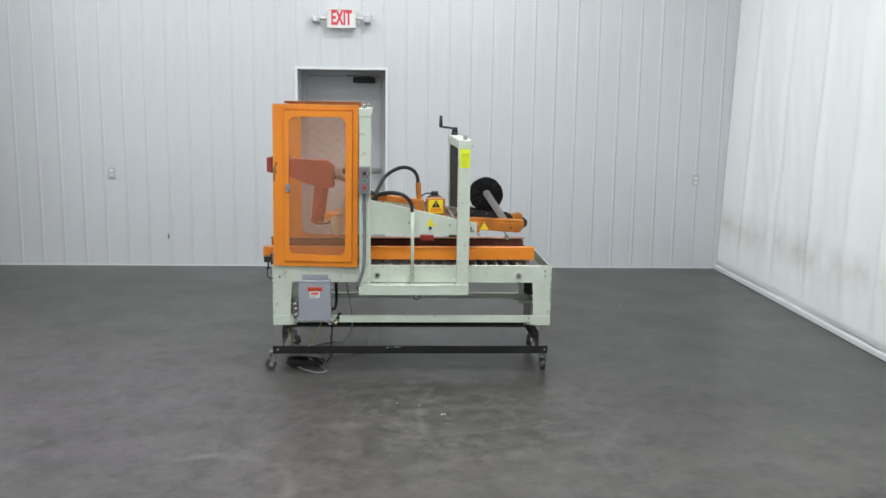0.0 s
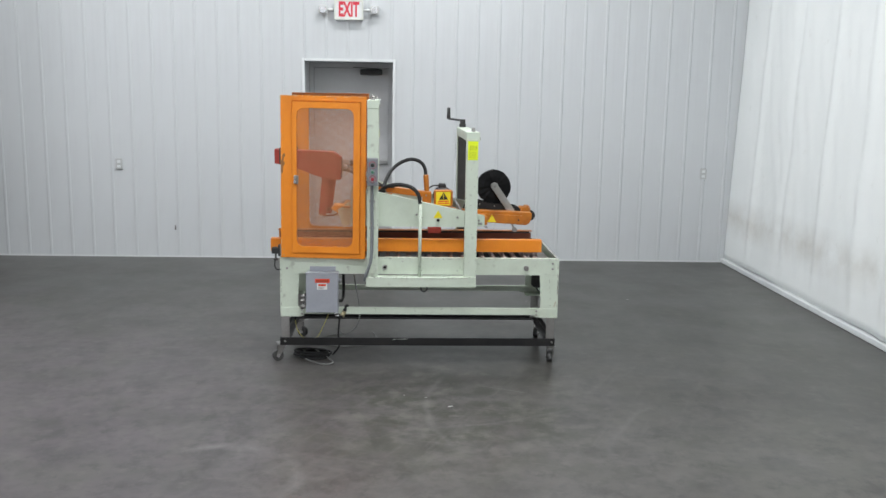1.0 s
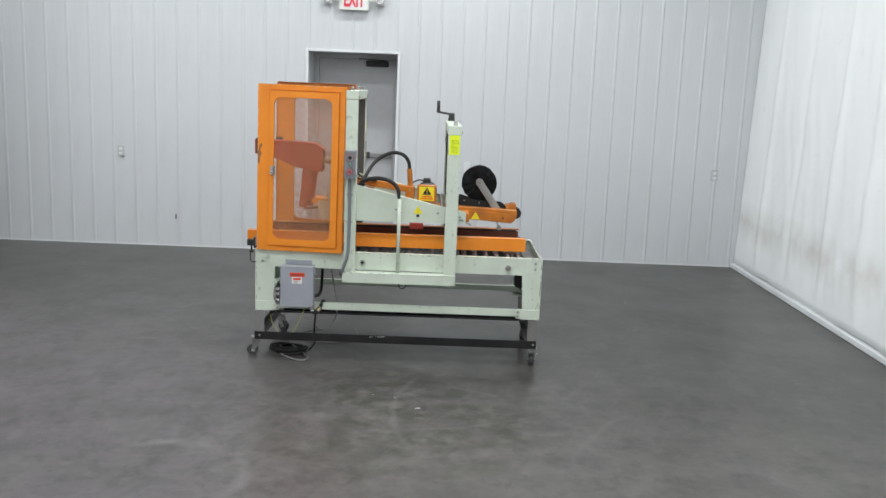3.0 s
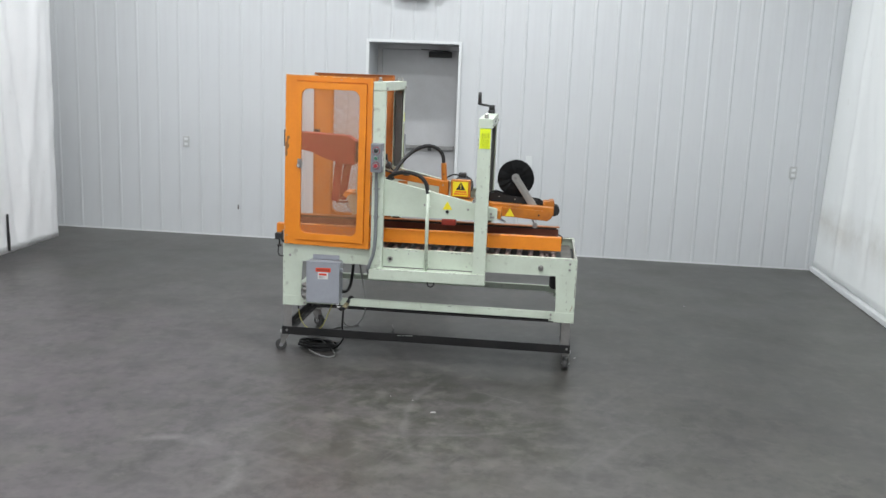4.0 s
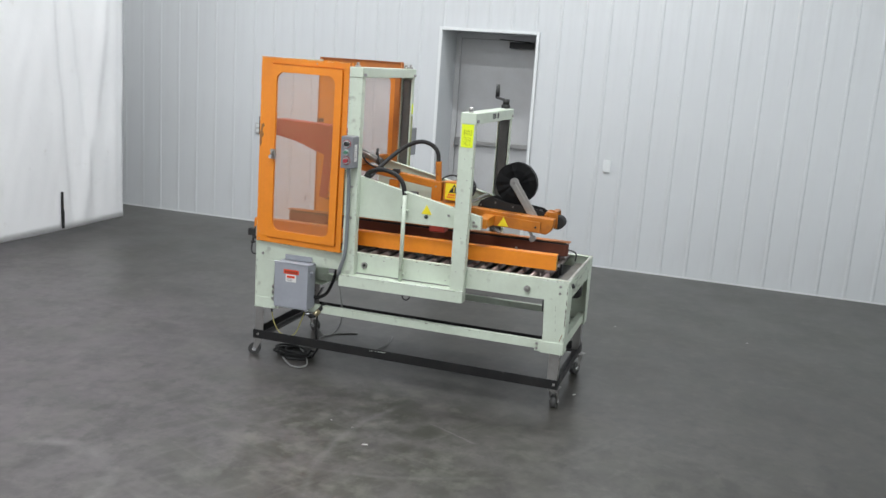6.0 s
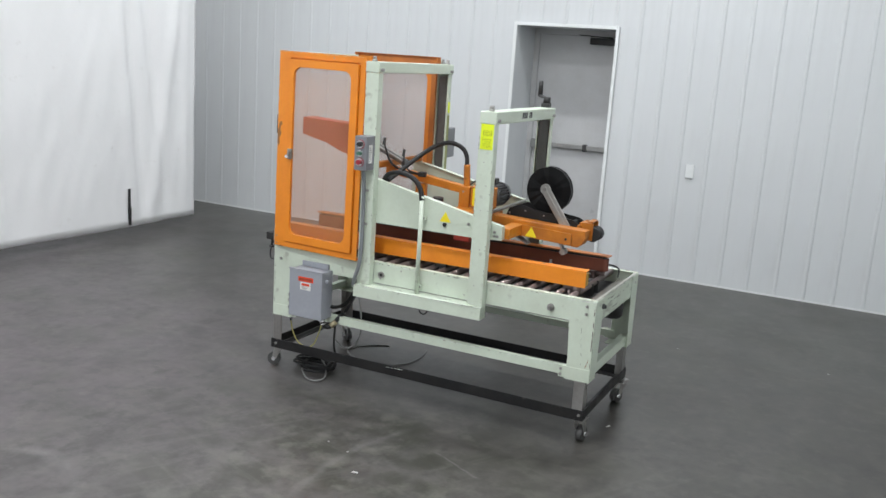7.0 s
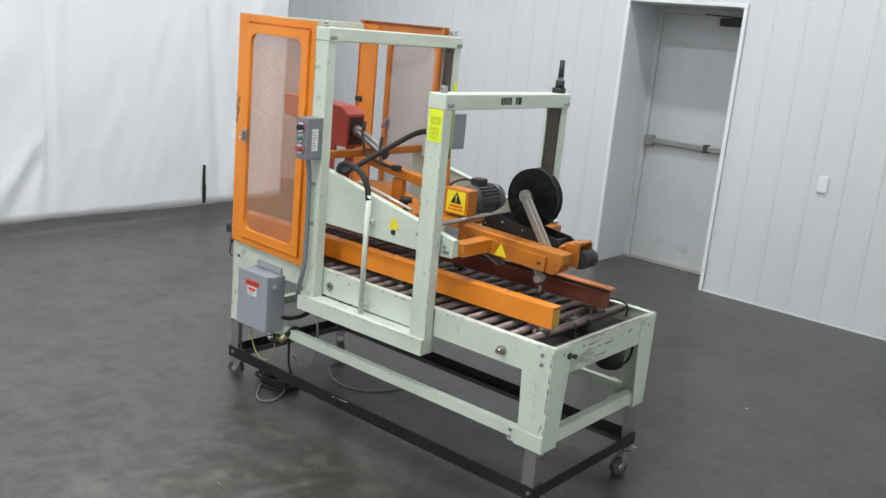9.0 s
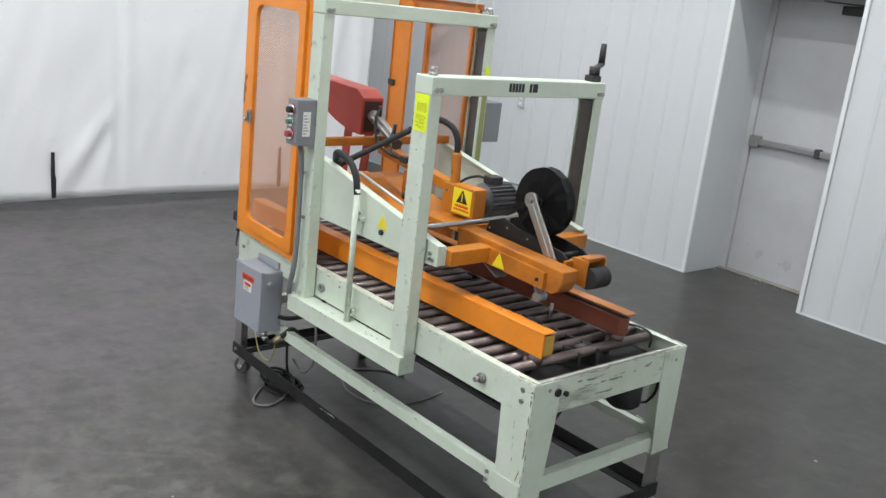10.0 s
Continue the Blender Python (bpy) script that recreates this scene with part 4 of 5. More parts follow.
# drive rails
def drive_rail(y0, y1, inward, paint):
    """A folded orange cover over a belt that runs round the rail's ends."""
    bm = bm_new()
    out = y0 if inward > 0 else y1
    box(bm, -0.072, 1.722, y0, y1, 0.8135, 0.8195, 0.0025)
    box(bm, -0.072, 1.722 if inward > 0 else 1.64, min(out, out + inward * 0.005), max(out, out + inward * 0.005), 0.737, 0.8135)
    rail = part("drive_rail", bm, paint, M, "long orange side drive rail over the rollers")
    ya, yb = (y0 + 0.010, y1 + 0.008) if inward > 0 else (y0 - 0.008, y1 - 0.010)
    mid, rad, loop = (ya + yb) / 2, (yb - ya) / 2, []
    for cx, a0 in ((1.716 - rad, -90), (-0.06 + rad, 90)):
        loop += [(cx + rad * math.cos(radians(a0 + 18 * k)), mid + rad * math.sin(radians(a0 + 18 * k))) for k in range(11)]
    bm = prism(bm_new(), loop, "z", 0.739, 0.803)
    part("belt", bm, BELT, rail, "dark red-brown drive belt")
    # black filler in place of the shadow gap below the cap
    bm = prism(bm_new(), [(mid + (x - mid) * 1.0, y) for x, y in ((ya + 0.006, 0.803), (yb - 0.006, 0.803), (yb - 0.006, 0.8135), (ya + 0.006, 0.8135))], "x", -0.04, 1.700)
    part("groove_shade", bm, INK, rail)
    inner = yb if inward > 0 else ya
    bm = box(bm_new(), -0.04, 1.66, min(inner, inner - inward * 0.02), max(inner, inner - inward * 0.02), 0.7345, 0.7385, 0.001)
    part("slide_strip", bm, STEEL, rail, "thin steel strip below the belt")
    for x in (0.12, 0.95, 1.64):
        bm = box(bm_new(), x - 0.03, x + 0.03, y0 + 0.012, y1 - 0.012, 0.7185, 0.7388)
        cyl(bm, (x, (y0 + y1) / 2, 0.645), (x, (y0 + y1) / 2, 0.72), 0.012, 10)
        if x > 1.6:
            cyl(bm, (x + 0.035, (y0 + y1) / 2, 0.70), (x + 0.035, (y0 + y1) / 2, 0.7388), 0.024, 16)
        part("rail_bracket", bm, ROLLER if x > 1.6 else DARK_STEEL, rail)
    for x in (0.3, 0.9, 1.5):
        bolt(rail, x, (y0 + y1) / 2, 0.8195, "+z", 0.5)
    edge = y1 if inward > 0 else y0
    chips(rail, (0.9, edge - inward * 0.003, 0.8195), (1.72, edge - inward * 0.003, 0.8195), (0, 0, 1), 34, 61, 1.5)
    return rail


near_rail = drive_rail(0.126, 0.182, 1, ORANGE)
drive_rail(0.535, 0.588, -1, BROWN_ORANGE)
bm = box(bm_new(), 1.7165, 1.721, 0.134, 0.178, 0.742, 0.8085, 0.001)
part("end_plate", bm, OCHRE, near_rail, "ochre end plate")
bm = cyl(bm_new(), (1.42, 0.50, 0.71), (1.42, 0.50, 0.765), 0.007, 10)
part("guide_pin", bm, STEEL, M)


# ---- guard cabinet round the infeed ----
def guard_frame(y, s):
    """A shallow pan of sheet steel with a door opening; s points outward."""
    bm = bm_new()
    face = (min(y, y + s * 0.004), max(y, y + s * 0.004))
    pane_frame(bm, (0.010, 0.555, 0.716, 1.752), (0.081, 0.5245, 0.744, 1.720), face[0], face[1], 0.004, 0.004)
    back = (y - s * 0.045, y - s * 0.0002)
    lo, hi = min(back), max(back)
    # backing strip added behind the door gap so that it stays dark
    stop = (y - s * 0.007, y - s * 0.010)
    pane_frame(bm, (0.066, 0.540, 0.730, 1.734), (0.096, 0.508, 0.760, 1.704), min(stop), max(stop), 0.004, 0.03)
    box(bm, 0.010, 0.014, lo, hi, 0.716, 1.752)
    box(bm, 0.551, 0.555, lo if s > 0 else hi - 0.010, lo + 0.010 if s > 0 else hi, 0.716, 1.752)
    box(bm, 0.0145, 0.5505, min(y - s * 0.012, y - s * 0.0002), max(y - s * 0.012, y - s * 0.0002), 1.748, 1.752)
    box(bm, 0.0145, 0.5505, lo, hi, 0.716, 0.720)
    return bm


# the near guard hangs a little askew and leans
SKEW = pose(0.2815, -0.0118, 1.2304, 0.1, 0.46, -3.65) @ Matrix.Diagonal((0.9876, 1, 0.9972, 1)) @ pose(-0.2825, 0.034, -1.234)
near_guard = part("guard_frame", guard_frame(-0.030, -1), ORANGE, M, "orange sheet-steel guard frame, paint rubbed at its edge", SKEW)
part("guard_frame", guard_frame(0.808, 1), BROWN_ORANGE, M, "orange sheet-steel guard frame", pose(0, 0, 0.012))
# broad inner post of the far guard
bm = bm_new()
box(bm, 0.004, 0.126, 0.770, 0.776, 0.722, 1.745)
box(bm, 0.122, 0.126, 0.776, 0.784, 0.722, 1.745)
part("guard_post", bm, SHADED_ORANGE, M, "broad orange upright behind the far guard")
bm = box(bm_new(), 0.004, 0.05, 0.762, 0.7695, 1.357, 1.382, 0.002)
part("catch", bm, INK, M)


def guard_door(m, paint, label, weave, strand, latch):
    """Door whose hinge edge is at its own origin and which reaches to minus x."""
    bm = bm_new()
    pane_frame(bm, (-0.437, -0.002, 0.751, 1.713), (-0.408, -0.044, 0.792, 1.674), -0.009, 0.009, 0.006, 0.045)
    d = part("guard_door", bm, paint, M, label, m)
    part("mesh_panel", lattice(-0.415, -0.037, 0.785, 1.681, 0.006, 0.0160, 0.0092, strand, 0.0015), weave, d, "orange expanded metal mesh")
    x, z = latch
    bm = box(bm_new(), x - 0.015, x + 0.015, -0.022, -0.0095, z - 0.025, z + 0.030, 0.003)
    box(bm, x - 0.006, x + 0.006, -0.034, -0.022, z - 0.015, z + 0.020, 0.003)
    fast = part("latch", bm, STEEL, d, "grey steel turn latch")
    part("knob", cyl(bm_new(), (x - 0.003, -0.034, z - 0.010), (x - 0.003, -0.042, z - 0.010), 0.010, 12), CHROME, fast)
    return d


guard_door(SKEW @ pose(0.521, -0.036, 0), ORANGE, "closed orange guard door with rounded window", MESH, 0.0015, (-0.410, 1.220))
guard_door(pose(0.514, 0.825, 0, 0, 0, -10.5), SHADED_ORANGE, "orange guard door standing slightly ajar", FAR_MESH, 0.0019, (-0.382, 1.250))
bm = bm_new()
box(bm, 0.006, 0.035, 0.05, 0.765, 1.715, 1.747, 0.002)
part("top_bar", bm, GREEN, M)
for z, zz in ((1.32, 1.42), (0.735, 0.80)):
    bm = box(bm_new(), 0.0, 0.0095, -0.03, 0.008, z, zz, 0.002)
    part("hinge_plate", bm, DARK_STEEL if z > 1 else STEEL, near_guard)
for z in (0.76, 0.80):
    bolt(near_guard, 0.028, -0.034, z - 0.03, "-y", 0.45)
bolt(near_guard, 0.36, -0.034, 1.735, "-y", 0.45)
# pale flakes: specular highlight painted on the top edge, wear on the left
chips(near_guard, (0.012, -0.0342, 1.750), (0.55, -0.0342, 1.750), (0, -1, 0), 30, 91, 1.4, EDGE_WEAR_GLINT)
chips(near_guard, (0.0115, -0.0342, 0.72), (0.0115, -0.0342, 1.748), (0, -1, 0), 30, 92, 1.3, EDGE_WEAR_GLINT)
chips(near_guard, (0.02, -0.0342, 0.7175), (0.55, -0.0342, 0.7175), (0, -1, 0), 12, 93, 1.2)
# rubbed patch on the guard stile
bm = prism(bm_new(), [(0.011, 1.27), (0.018, 1.255), (0.026, 1.275), (0.024, 1.30), (0.036, 1.32), (0.033, 1.338), (0.027, 1.332), (0.030, 1.36), (0.041, 1.372), (0.034, 1.388), (0.022, 1.378), (0.018, 1.352), (0.012, 1.34)], "y", -0.0352, -0.0343)
part("rubbed_patch", bm, RUBBED, near_guard)


# ---- masts and bridges ----
def mast(name, x0, x1, y0, s, z0, z1, slot):
    """A channel upright; its open side with a dark slide faces inward."""
    bm = bm_new()
    ya, yb = y0, y0 + s * 0.045
    lo, hi = min(ya, yb), max(ya, yb)
    wall = 0.005
    outer = (lo, lo + wall) if s > 0 else (hi - wall, hi)
    box(bm, x0, x1, outer[0], outer[1], z0, z1, 0.0015)
    inner = (lo + wall, hi) if s > 0 else (lo, hi - wall)
    box(bm, x0, x0 + wall, inner[0], inner[1], z0, z1)
    box(bm, x1 - wall, x1, inner[0], inner[1], z0, z1)
    ob = part(name, bm, GREEN_WORN, M, "pale green channel upright")
    yo = lo if s > 0 else hi
    for k, xe in ((0, x0 + 0.002), (1, x1 - 0.004)):
        chips(ob, (xe, yo, 0.62), (xe, yo, z1 - 0.02), (0, -s, 0), 12, 70 + k, 0.9)
    bm = box(bm_new(), x0 + 0.012, x1 - 0.012, inner[0] + 0.004, inner[1] - 0.002, slot[0], slot[1], 0.002)
    part("slide", bm, SLIDE, ob, "dark slide rail inside the upright")
    return ob


mast("mast", 0.560, 0.632, -0.034, 1, 0.60, 1.672, (0.72, 1.66))
far_mast = mast("mast", 0.557, 0.628, 0.820, -1, 0.60, 1.672, (0.72, 1.66))
near_arch = mast("arch_post", 1.190, 1.268, -0.043, 1, 0.60, 1.478, (0.72, 1.47))
mast("arch_post", 1.190, 1.268, 0.792, -1, 0.60, 1.478, (0.72, 1.47))


def bridge(name, x0, x1, y0, y1, z0, z1):
    bm = box(bm_new(), x0, x1, y0, y1, z0, z1, 0.004)
    ob = part(name, bm, GREEN, M, "pale green cross beam over the bed")
    for y in (y0 + 0.018, y0 + 0.036, y1 - 0.036, y1 - 0.018):
        bolt(ob, x1, y, (z0 + z1) / 2 - 0.012, "+x", 1.0)
    return ob


gantry = bridge("gantry_beam", 0.558, 0.635, -0.036, 0.823, 1.673, 1.727)
arch = bridge("arch_beam", 1.188, 1.274, -0.045, 0.795, 1.479, 1.537)
for x, y, z in ((0.595, -0.015, 1.727), (0.575, 0.800, 1.727), (0.605, 0.800, 1.727), (1.233, -0.012, 1.538)):
    bm = cyl(bm_new(), (x, y, z), (x, y, z + 0.010), 0.014, 12)
    cyl(bm, (x, y, z + 0.010), (x, y, z + 0.026), 0.012 if x > 1 else 0.009, 6 if x < 1 else 14)
    part("cap_bolt", bm, STEEL, arch if x > 1 else gantry)
# maker's plate: dark bars on a pale field
bm = box(bm_new(), 1.2722, 1.2732, 0.285, 0.452, 1.492, 1.528)
plate = part("name_plate", bm, GREEN_WORN, arch)
for k, y in enumerate((0.297, 0.312, 0.327, 0.342, 0.357, 0.395, 0.411, 0.423)):
    bm = box(bm_new(), 1.2733, 1.2742, y - 0.0062, y + 0.0062, 1.496, 1.525)
    part("mark", bm, INK, plate)

# foot beams that carry the uprights
for y0, s in ((-0.058, 1), (0.823, -1)):
    bm = bm_new()
    ya, yb = y0, y0 + s * (0.072 if s > 0 else 0.05)
    lo, hi = min(ya, yb), max(ya, yb)
    box(bm, 0.556, 1.268, lo, hi, 0.593, 0.599, 0.0015)
    outer = (lo, lo + 0.005) if s > 0 else (hi - 0.005, hi)
    box(bm, 0.556, 1.268, outer[0], outer[1], 0.535, 0.593)
    box(bm, 0.556, 0.561, lo + 0.0052, hi - 0.0052, 0.535, 0.593)
    box(bm, 1.263, 1.268, lo + 0.0052, hi - 0.0052, 0.535, 0.593)
    foot = part("foot_beam", bm, GREEN_WORN, M, "pale green foot beam below the uprights")
    chips(foot, (0.545, lo - 0.0002 if s > 0 else hi + 0.0002, 0.5985), (1.265, lo - 0.0002 if s > 0 else hi + 0.0002, 0.5985), (0, -s, 0), 24, 11, 0.8)
    chips(foot, (0.558, lo - 0.0002 if s > 0 else hi + 0.0002, 0.5978), (1.266, lo - 0.0002 if s > 0 else hi + 0.0002, 0.5978), (0, -s, 0), 44, 13, 1.8, True)
    chips(foot, (0.56, (lo + hi) / 2, 0.599), (1.25, (lo + hi) / 2, 0.599), (0, 0, 1), 12, 12)
bm = bm_new()
tube(bm, [(0.915, 0.0, 0.54), (0.915, 0.0, 0.505), (0.935, 0.004, 0.492), (0.953, 0.006, 0.508), (0.95, 0.006, 0.54)], 0.004, 6)
part("cable_hook", bm, DARK_STEEL, M)


# ---- swinging arms and the upper head ----
def side_arm(y, s):
    bm = bm_new()
    prof = [(0.455, 1.178), (0.60, 1.150), (1.184, 1.024), (1.322, 0.996), (1.322, 0.928), (1.184, 0.921), (0.455, 0.921)]
    prism(bm, prof, "y", y, y + 0.005)
    ob = part("side_arm", bm, GREEN, M, "pale green tapered side arm")
    bm = bm_new()
    lo, hi = (y + 0.005, y + 0.032) if s > 0 else (y - 0.027, y)
    prism(bm, [(0.455, 1.178), (0.60, 1.150), (1.184, 1.024), (1.322, 0.996), (1.322, 0.992), (1.184, 1.020), (0.60, 1.146), (0.455, 1.174)], "y", lo, hi)
    part("flange", bm, GREEN, ob)
    face, yf = ("-y", y) if s > 0 else ("+y", y + 0.005)
    for x, z in ((0.88, 1.0), (1.145, 0.985), (1.285, 0.965), (1.285, 0.945), (1.30, 0.945)):
        bolt(ob, x, yf, z, face, 0.9)
    return ob


near_side = side_arm(0.012, 1)
side_arm(0.735, -1)
bm = box(bm_new(), 1.31, 1.322, 0.0175, 0.05, 0.93, 0.99, 0.002)
part("arm_nose", bm, GREEN_WORN, near_side)


def warning_triangle(x, z, y, size, parent):
    bm = prism(bm_new(), [(x - size, z), (x + size, z), (x, z + 1.7 * size)], "y", y - 0.0012, y)
    tri = part("warning_sticker", bm, YELLOW, parent, "small yellow warning triangle sticker")
    return tri


warning_triangle(1.019, 0.978, 0.012, 0.030, near_side)
bm = cyl(bm_new(), (1.019, 0.012, 0.965), (1.019, 0.004, 0.965), 0.010, 12)
part("knob", bm, INK, near_side)

bm = bar(bm_new(), (0.50, 0.0175, 1.186), (0.50, 0.734, 1.186), 0.030, 0.034, 0.005)
part("cross_tube", bm, ORANGE_WORN, M, "orange pivot bar between the side arms")
bm = bm_new()
bar(bm, (0.47, 0.405, 1.150), (0.965, 0.385, 1.090), 0.045, 0.042, 0.004)
main_arm = part("main_arm", bm, ORANGE_WORN, M, "orange box-section arm down the middle")
bm = bm_new()
box(bm, 0.930, 0.990, 0.352, 0.418, 0.985, 1.112, 0.004)
part("arm_post", bm, ORANGE_WORN, main_arm)
bm = box(bm_new(), 0.66, 0.72, 0.375, 0.405, 0.965, 1.095, 0.003)
part("arm_post", bm, ORANGE_WORN, main_arm)
bolt(main_arm, 0.955, 0.352, 1.085, "-y", 0.7)
bm = bm_new()
tube(bm, [(0.960, 0.385, 1.10), (0.957, 0.385, 1.15), (0.952, 0.385, 1.225)], 0.018, 10)
part("hose_socket", bm, ORANGE_WORN, main_arm)
# folding plate below the arm
bm = bm_new()
prism(bm, [(0.40, 1.03), (0.52, 1.035), (0.90, 0.945), (0.90, 0.939), (0.52, 1.028), (0.40, 1.024)], "y", 0.14, 0.52)
# the darker worn paint also stands for the arm's shadow on the plate
part("folding_plate", bm, ORANGE_WORN, M, "orange folding plate sloping towards the bed")
bm = cyl(bm_new(), (0.672, 0.15, 1.098), (0.985, 0.15, 1.034), 0.0065, 10)
part("guide_rod", bm, BARREL, M, "bright steel guide rod")
bm = cyl(bm_new(), (0.86, 0.25, 0.975), (0.86, 0.25, 1.035), 0.010, 10)
cyl(bm, (0.86, 0.25, 1.035), (0.86, 0.25, 1.055), 0.028, 14)
part("clamp_knob", bm, INK, M, "black plastic clamp knob")
bm = prism(bm_new(), [(0.36, 1.00), (0.44, 1.06), (0.47, 1.03), (0.46, 0.92), (0.40, 0.88)], "y", 0.20, 0.206)
part("flap_plate", bm, CREAM, M, "cream flap plate inside the cabinet")
bm = prism(bm_new(), [(0.33, 1.02), (0.40, 1.015), (0.475, 0.955), (0.475, 0.905), (0.42, 0.93), (0.31, 0.995)], "y", 0.30, 0.44)
part("flap_folder", bm, ORANGE, M)

# red cover and the kicker below it
bm = prism(bm_new(), [(-0.068, 1.388), (0.328, 1.372), (0.378, 1.340), (0.374, 1.186), (0.30, 1.188), (0.19, 1.218), (0.09, 1.258), (-0.068, 1.292)], "y", 0.355, 0.463, 0.003)
cover = part("cylinder_cover", bm, RED, M, "dull red sheet-metal cover")
# dark plate coloured like the shaded inside of the cover's open end
bm = box(bm_new(), 0.379, 0.381, 0.366, 0.452, 1.20, 1.327)
part("mouth_shade", bm, MOUTH, cover)
bm = bm_new()
bar(bm, (0.272, 0.370, 1.205), (0.248, 0.370, 0.945), 0.006, 0.05)
bar(bm, (0.316, 0.448, 1.198), (0.280, 0.448, 0.945), 0.006, 0.05)
part("kicker_arm", bm, RED, cover)
bm = tube(bm_new(), [(0.24, 0.40, 0.955), (0.30, 0.40, 0.985), (0.35, 0.40, 0.965), (0.33, 0.40, 0.94), (0.25, 0.40, 0.935)], 0.006, 6)
part("hose_loop", bm, BELT, cover)
# air cylinder
bm = bm_new()
cyl(bm, (0.385, 0.405, 1.270), (0.42, 0.400, 1.258), 0.024, 14)
cyl(bm, (0.42, 0.400, 1.258), (0.585, 0.372, 1.198), 0.019, 16)
air = part("air_cylinder", bm, ALU, M, "bright pneumatic cylinder with black fittings")
part("end_cap", cyl(bm_new(), (0.5855, 0.372, 1.198), (0.612, 0.368, 1.188), 0.024, 8), DARK_STEEL, air)
for dy, dz in ((-0.021, 0.009), (-0.006, 0.023), (0.018, 0.014)):
    bm = cyl(bm_new(), (0.42, 0.400 + dy, 1.258 + dz), (0.585, 0.372 + dy, 1.198 + dz), 0.0045, 8)
    part("tie_rod", bm, BARREL, air)
for x, y, z in ((0.44, 0.396, 1.272), (0.575, 0.374, 1.222)):
    bm = cyl(bm_new(), (x, y, z), (x + 0.006, y, z + 0.045), 0.008, 8)
    part("fitting", bm, INK, air)
bm = tube(bm_new(), [(0.446, 0.396, 1.31), (0.47, 0.36, 1.27), (0.53, 0.33, 1.19), (0.62, 0.33, 1.155), (0.70, 0.33, 1.150)], 0.006, 6)
tube(bm, [(0.58, 0.374, 1.262), (0.60, 0.345, 1.21), (0.64, 0.325, 1.165), (0.71, 0.325, 1.150)], 0.005, 6)
part("air_line", bm, INK, air)
bm = box(bm_new(), 0.70, 0.74, 0.315, 0.345, 1.138, 1.165, 0.004)
part("air_valve", bm, INK, air)

# corrugated hoses and the feed pipe
bm = tube(bm_new(), [(0.952, 0.385, 1.215), (0.944, 0.388, 1.270), (0.912, 0.385, 1.312), (0.850, 0.372, 1.330), (0.780, 0.36, 1.308), (0.722, 0.325, 1.264), (0.685, 0.235, 1.210), (0.660, 0.125, 1.155), (0.645, 0.065, 1.125)], 0.012, 10, 10)
part("hose", bm, RUBBER, M, "thick black corrugated hose arching over the arm")
bm = tube(bm_new(), [(0.640, 0.06, 1.135), (0.665, 0.04, 1.165), (0.715, 0.01, 1.187), (0.775, -0.010, 1.195), (0.845, -0.020, 1.178), (0.887, -0.022, 1.135), (0.902, -0.022, 1.075)], 0.0125, 10, 10)
part("hose", bm, RUBBER, M, "thick black corrugated hose down to the pipe")
bm = tube(bm_new(), [(0.634, 0.075, 1.122), (0.650, 0.060, 1.140), (0.672, 0.055, 1.158)], 0.019, 10)
part("hose_sleeve", bm, RUBBER, M)
bm = cyl(bm_new(), (0.902, -0.022, 0.599), (0.902, -0.022, 1.095), 0.011, 12)
feed = part("feed_pipe", bm, GREEN_WORN, M, "slim pale green vertical pipe")
for z in (0.635, 0.985):
    bm = box(bm_new(), 0.886, 0.918, -0.0105, 0.003 if z < 0.7 else 0.0118, z - 0.008, z + 0.008, 0.001)
    bolt(part("pipe_clip", bm, GREEN_WORN, feed), 0.925 - 0.012, -0.0105, z, "-y", 0.5)

# gear box, motor and label
bm = box(bm_new(), 1.008, 1.134, 0.328, 0.388, 1.014, 1.124, 0.004)
gear = part("gear_box", bm, ORANGE_WORN, M, "orange gear case with warning label")
bm = box(bm_new(), 1.021, 1.119, 0.3262, 0.3278, 1.022, 1.114)
sign = part("warning_label", bm, YELLOW, gear, "yellow label with black warning triangle")
bm = prism(bm_new(), [(1.042, 1.062), (1.102, 1.062), (1.072, 1.112)], "y", 0.3250, 0.3260)
part("triangle", bm, INK, sign)
bm = box(bm_new(), 1.0695, 1.0745, 0.3242, 0.3249, 1.076, 1.098)
box(bm, 1.0695, 1.0745, 0.3242, 0.3249, 1.068, 1.073)
part("mark", bm, YELLOW, sign)
bm = bm_new()
for z, w in ((1.050, 0.036), (1.036, 0.042)):
    for k in range(7):
        x = 1.072 - w + 2 * w * (k + 0.15) / 7
        box(bm, x, x + 0.0085, 0.3250, 0.3260, z - 0.0045, z + 0.0045)
part("wording", bm, RED_INK, sign)
for x in (1.014, 1.128):
    for z in (1.019, 1.119):
        bolt(gear, x, 0.328, z, "-y", 0.35)
bm = bm_new()
cyl(bm, (1.075, 0.3885, 1.068), (1.075, 0.425, 1.068), 0.050, 24, 0.064)
fins = []
for k in range(96):
    rad = 0.064 if k % 4 < 2 else 0.054
    fins.append((1.075 + rad * math.cos(2 * math.pi * k / 96), 1.068 + rad * math.sin(2 * math.pi * k / 96)))
prism(bm, fins, "y", 0.4255, 0.545)
cyl(bm, (1.075, 0.5455, 1.068), (1.075, 0.600, 1.068), 0.066, 24, 0.055)
motor = part("motor", bm, MOTOR, M, "grey finned electric motor")
bm = box(bm_new(), 1.045, 1.095, 0.445, 0.505, 1.128, 1.158, 0.006)
part("terminal_box", bm, INK, motor)
bm = tube(bm_new(), [(1.045, 0.46, 1.143), (1.01, 0.45, 1.145), (0.972, 0.42, 1.125), (0.962, 0.38, 1.09)], 0.005, 6)
part("lead", bm, INK, motor)

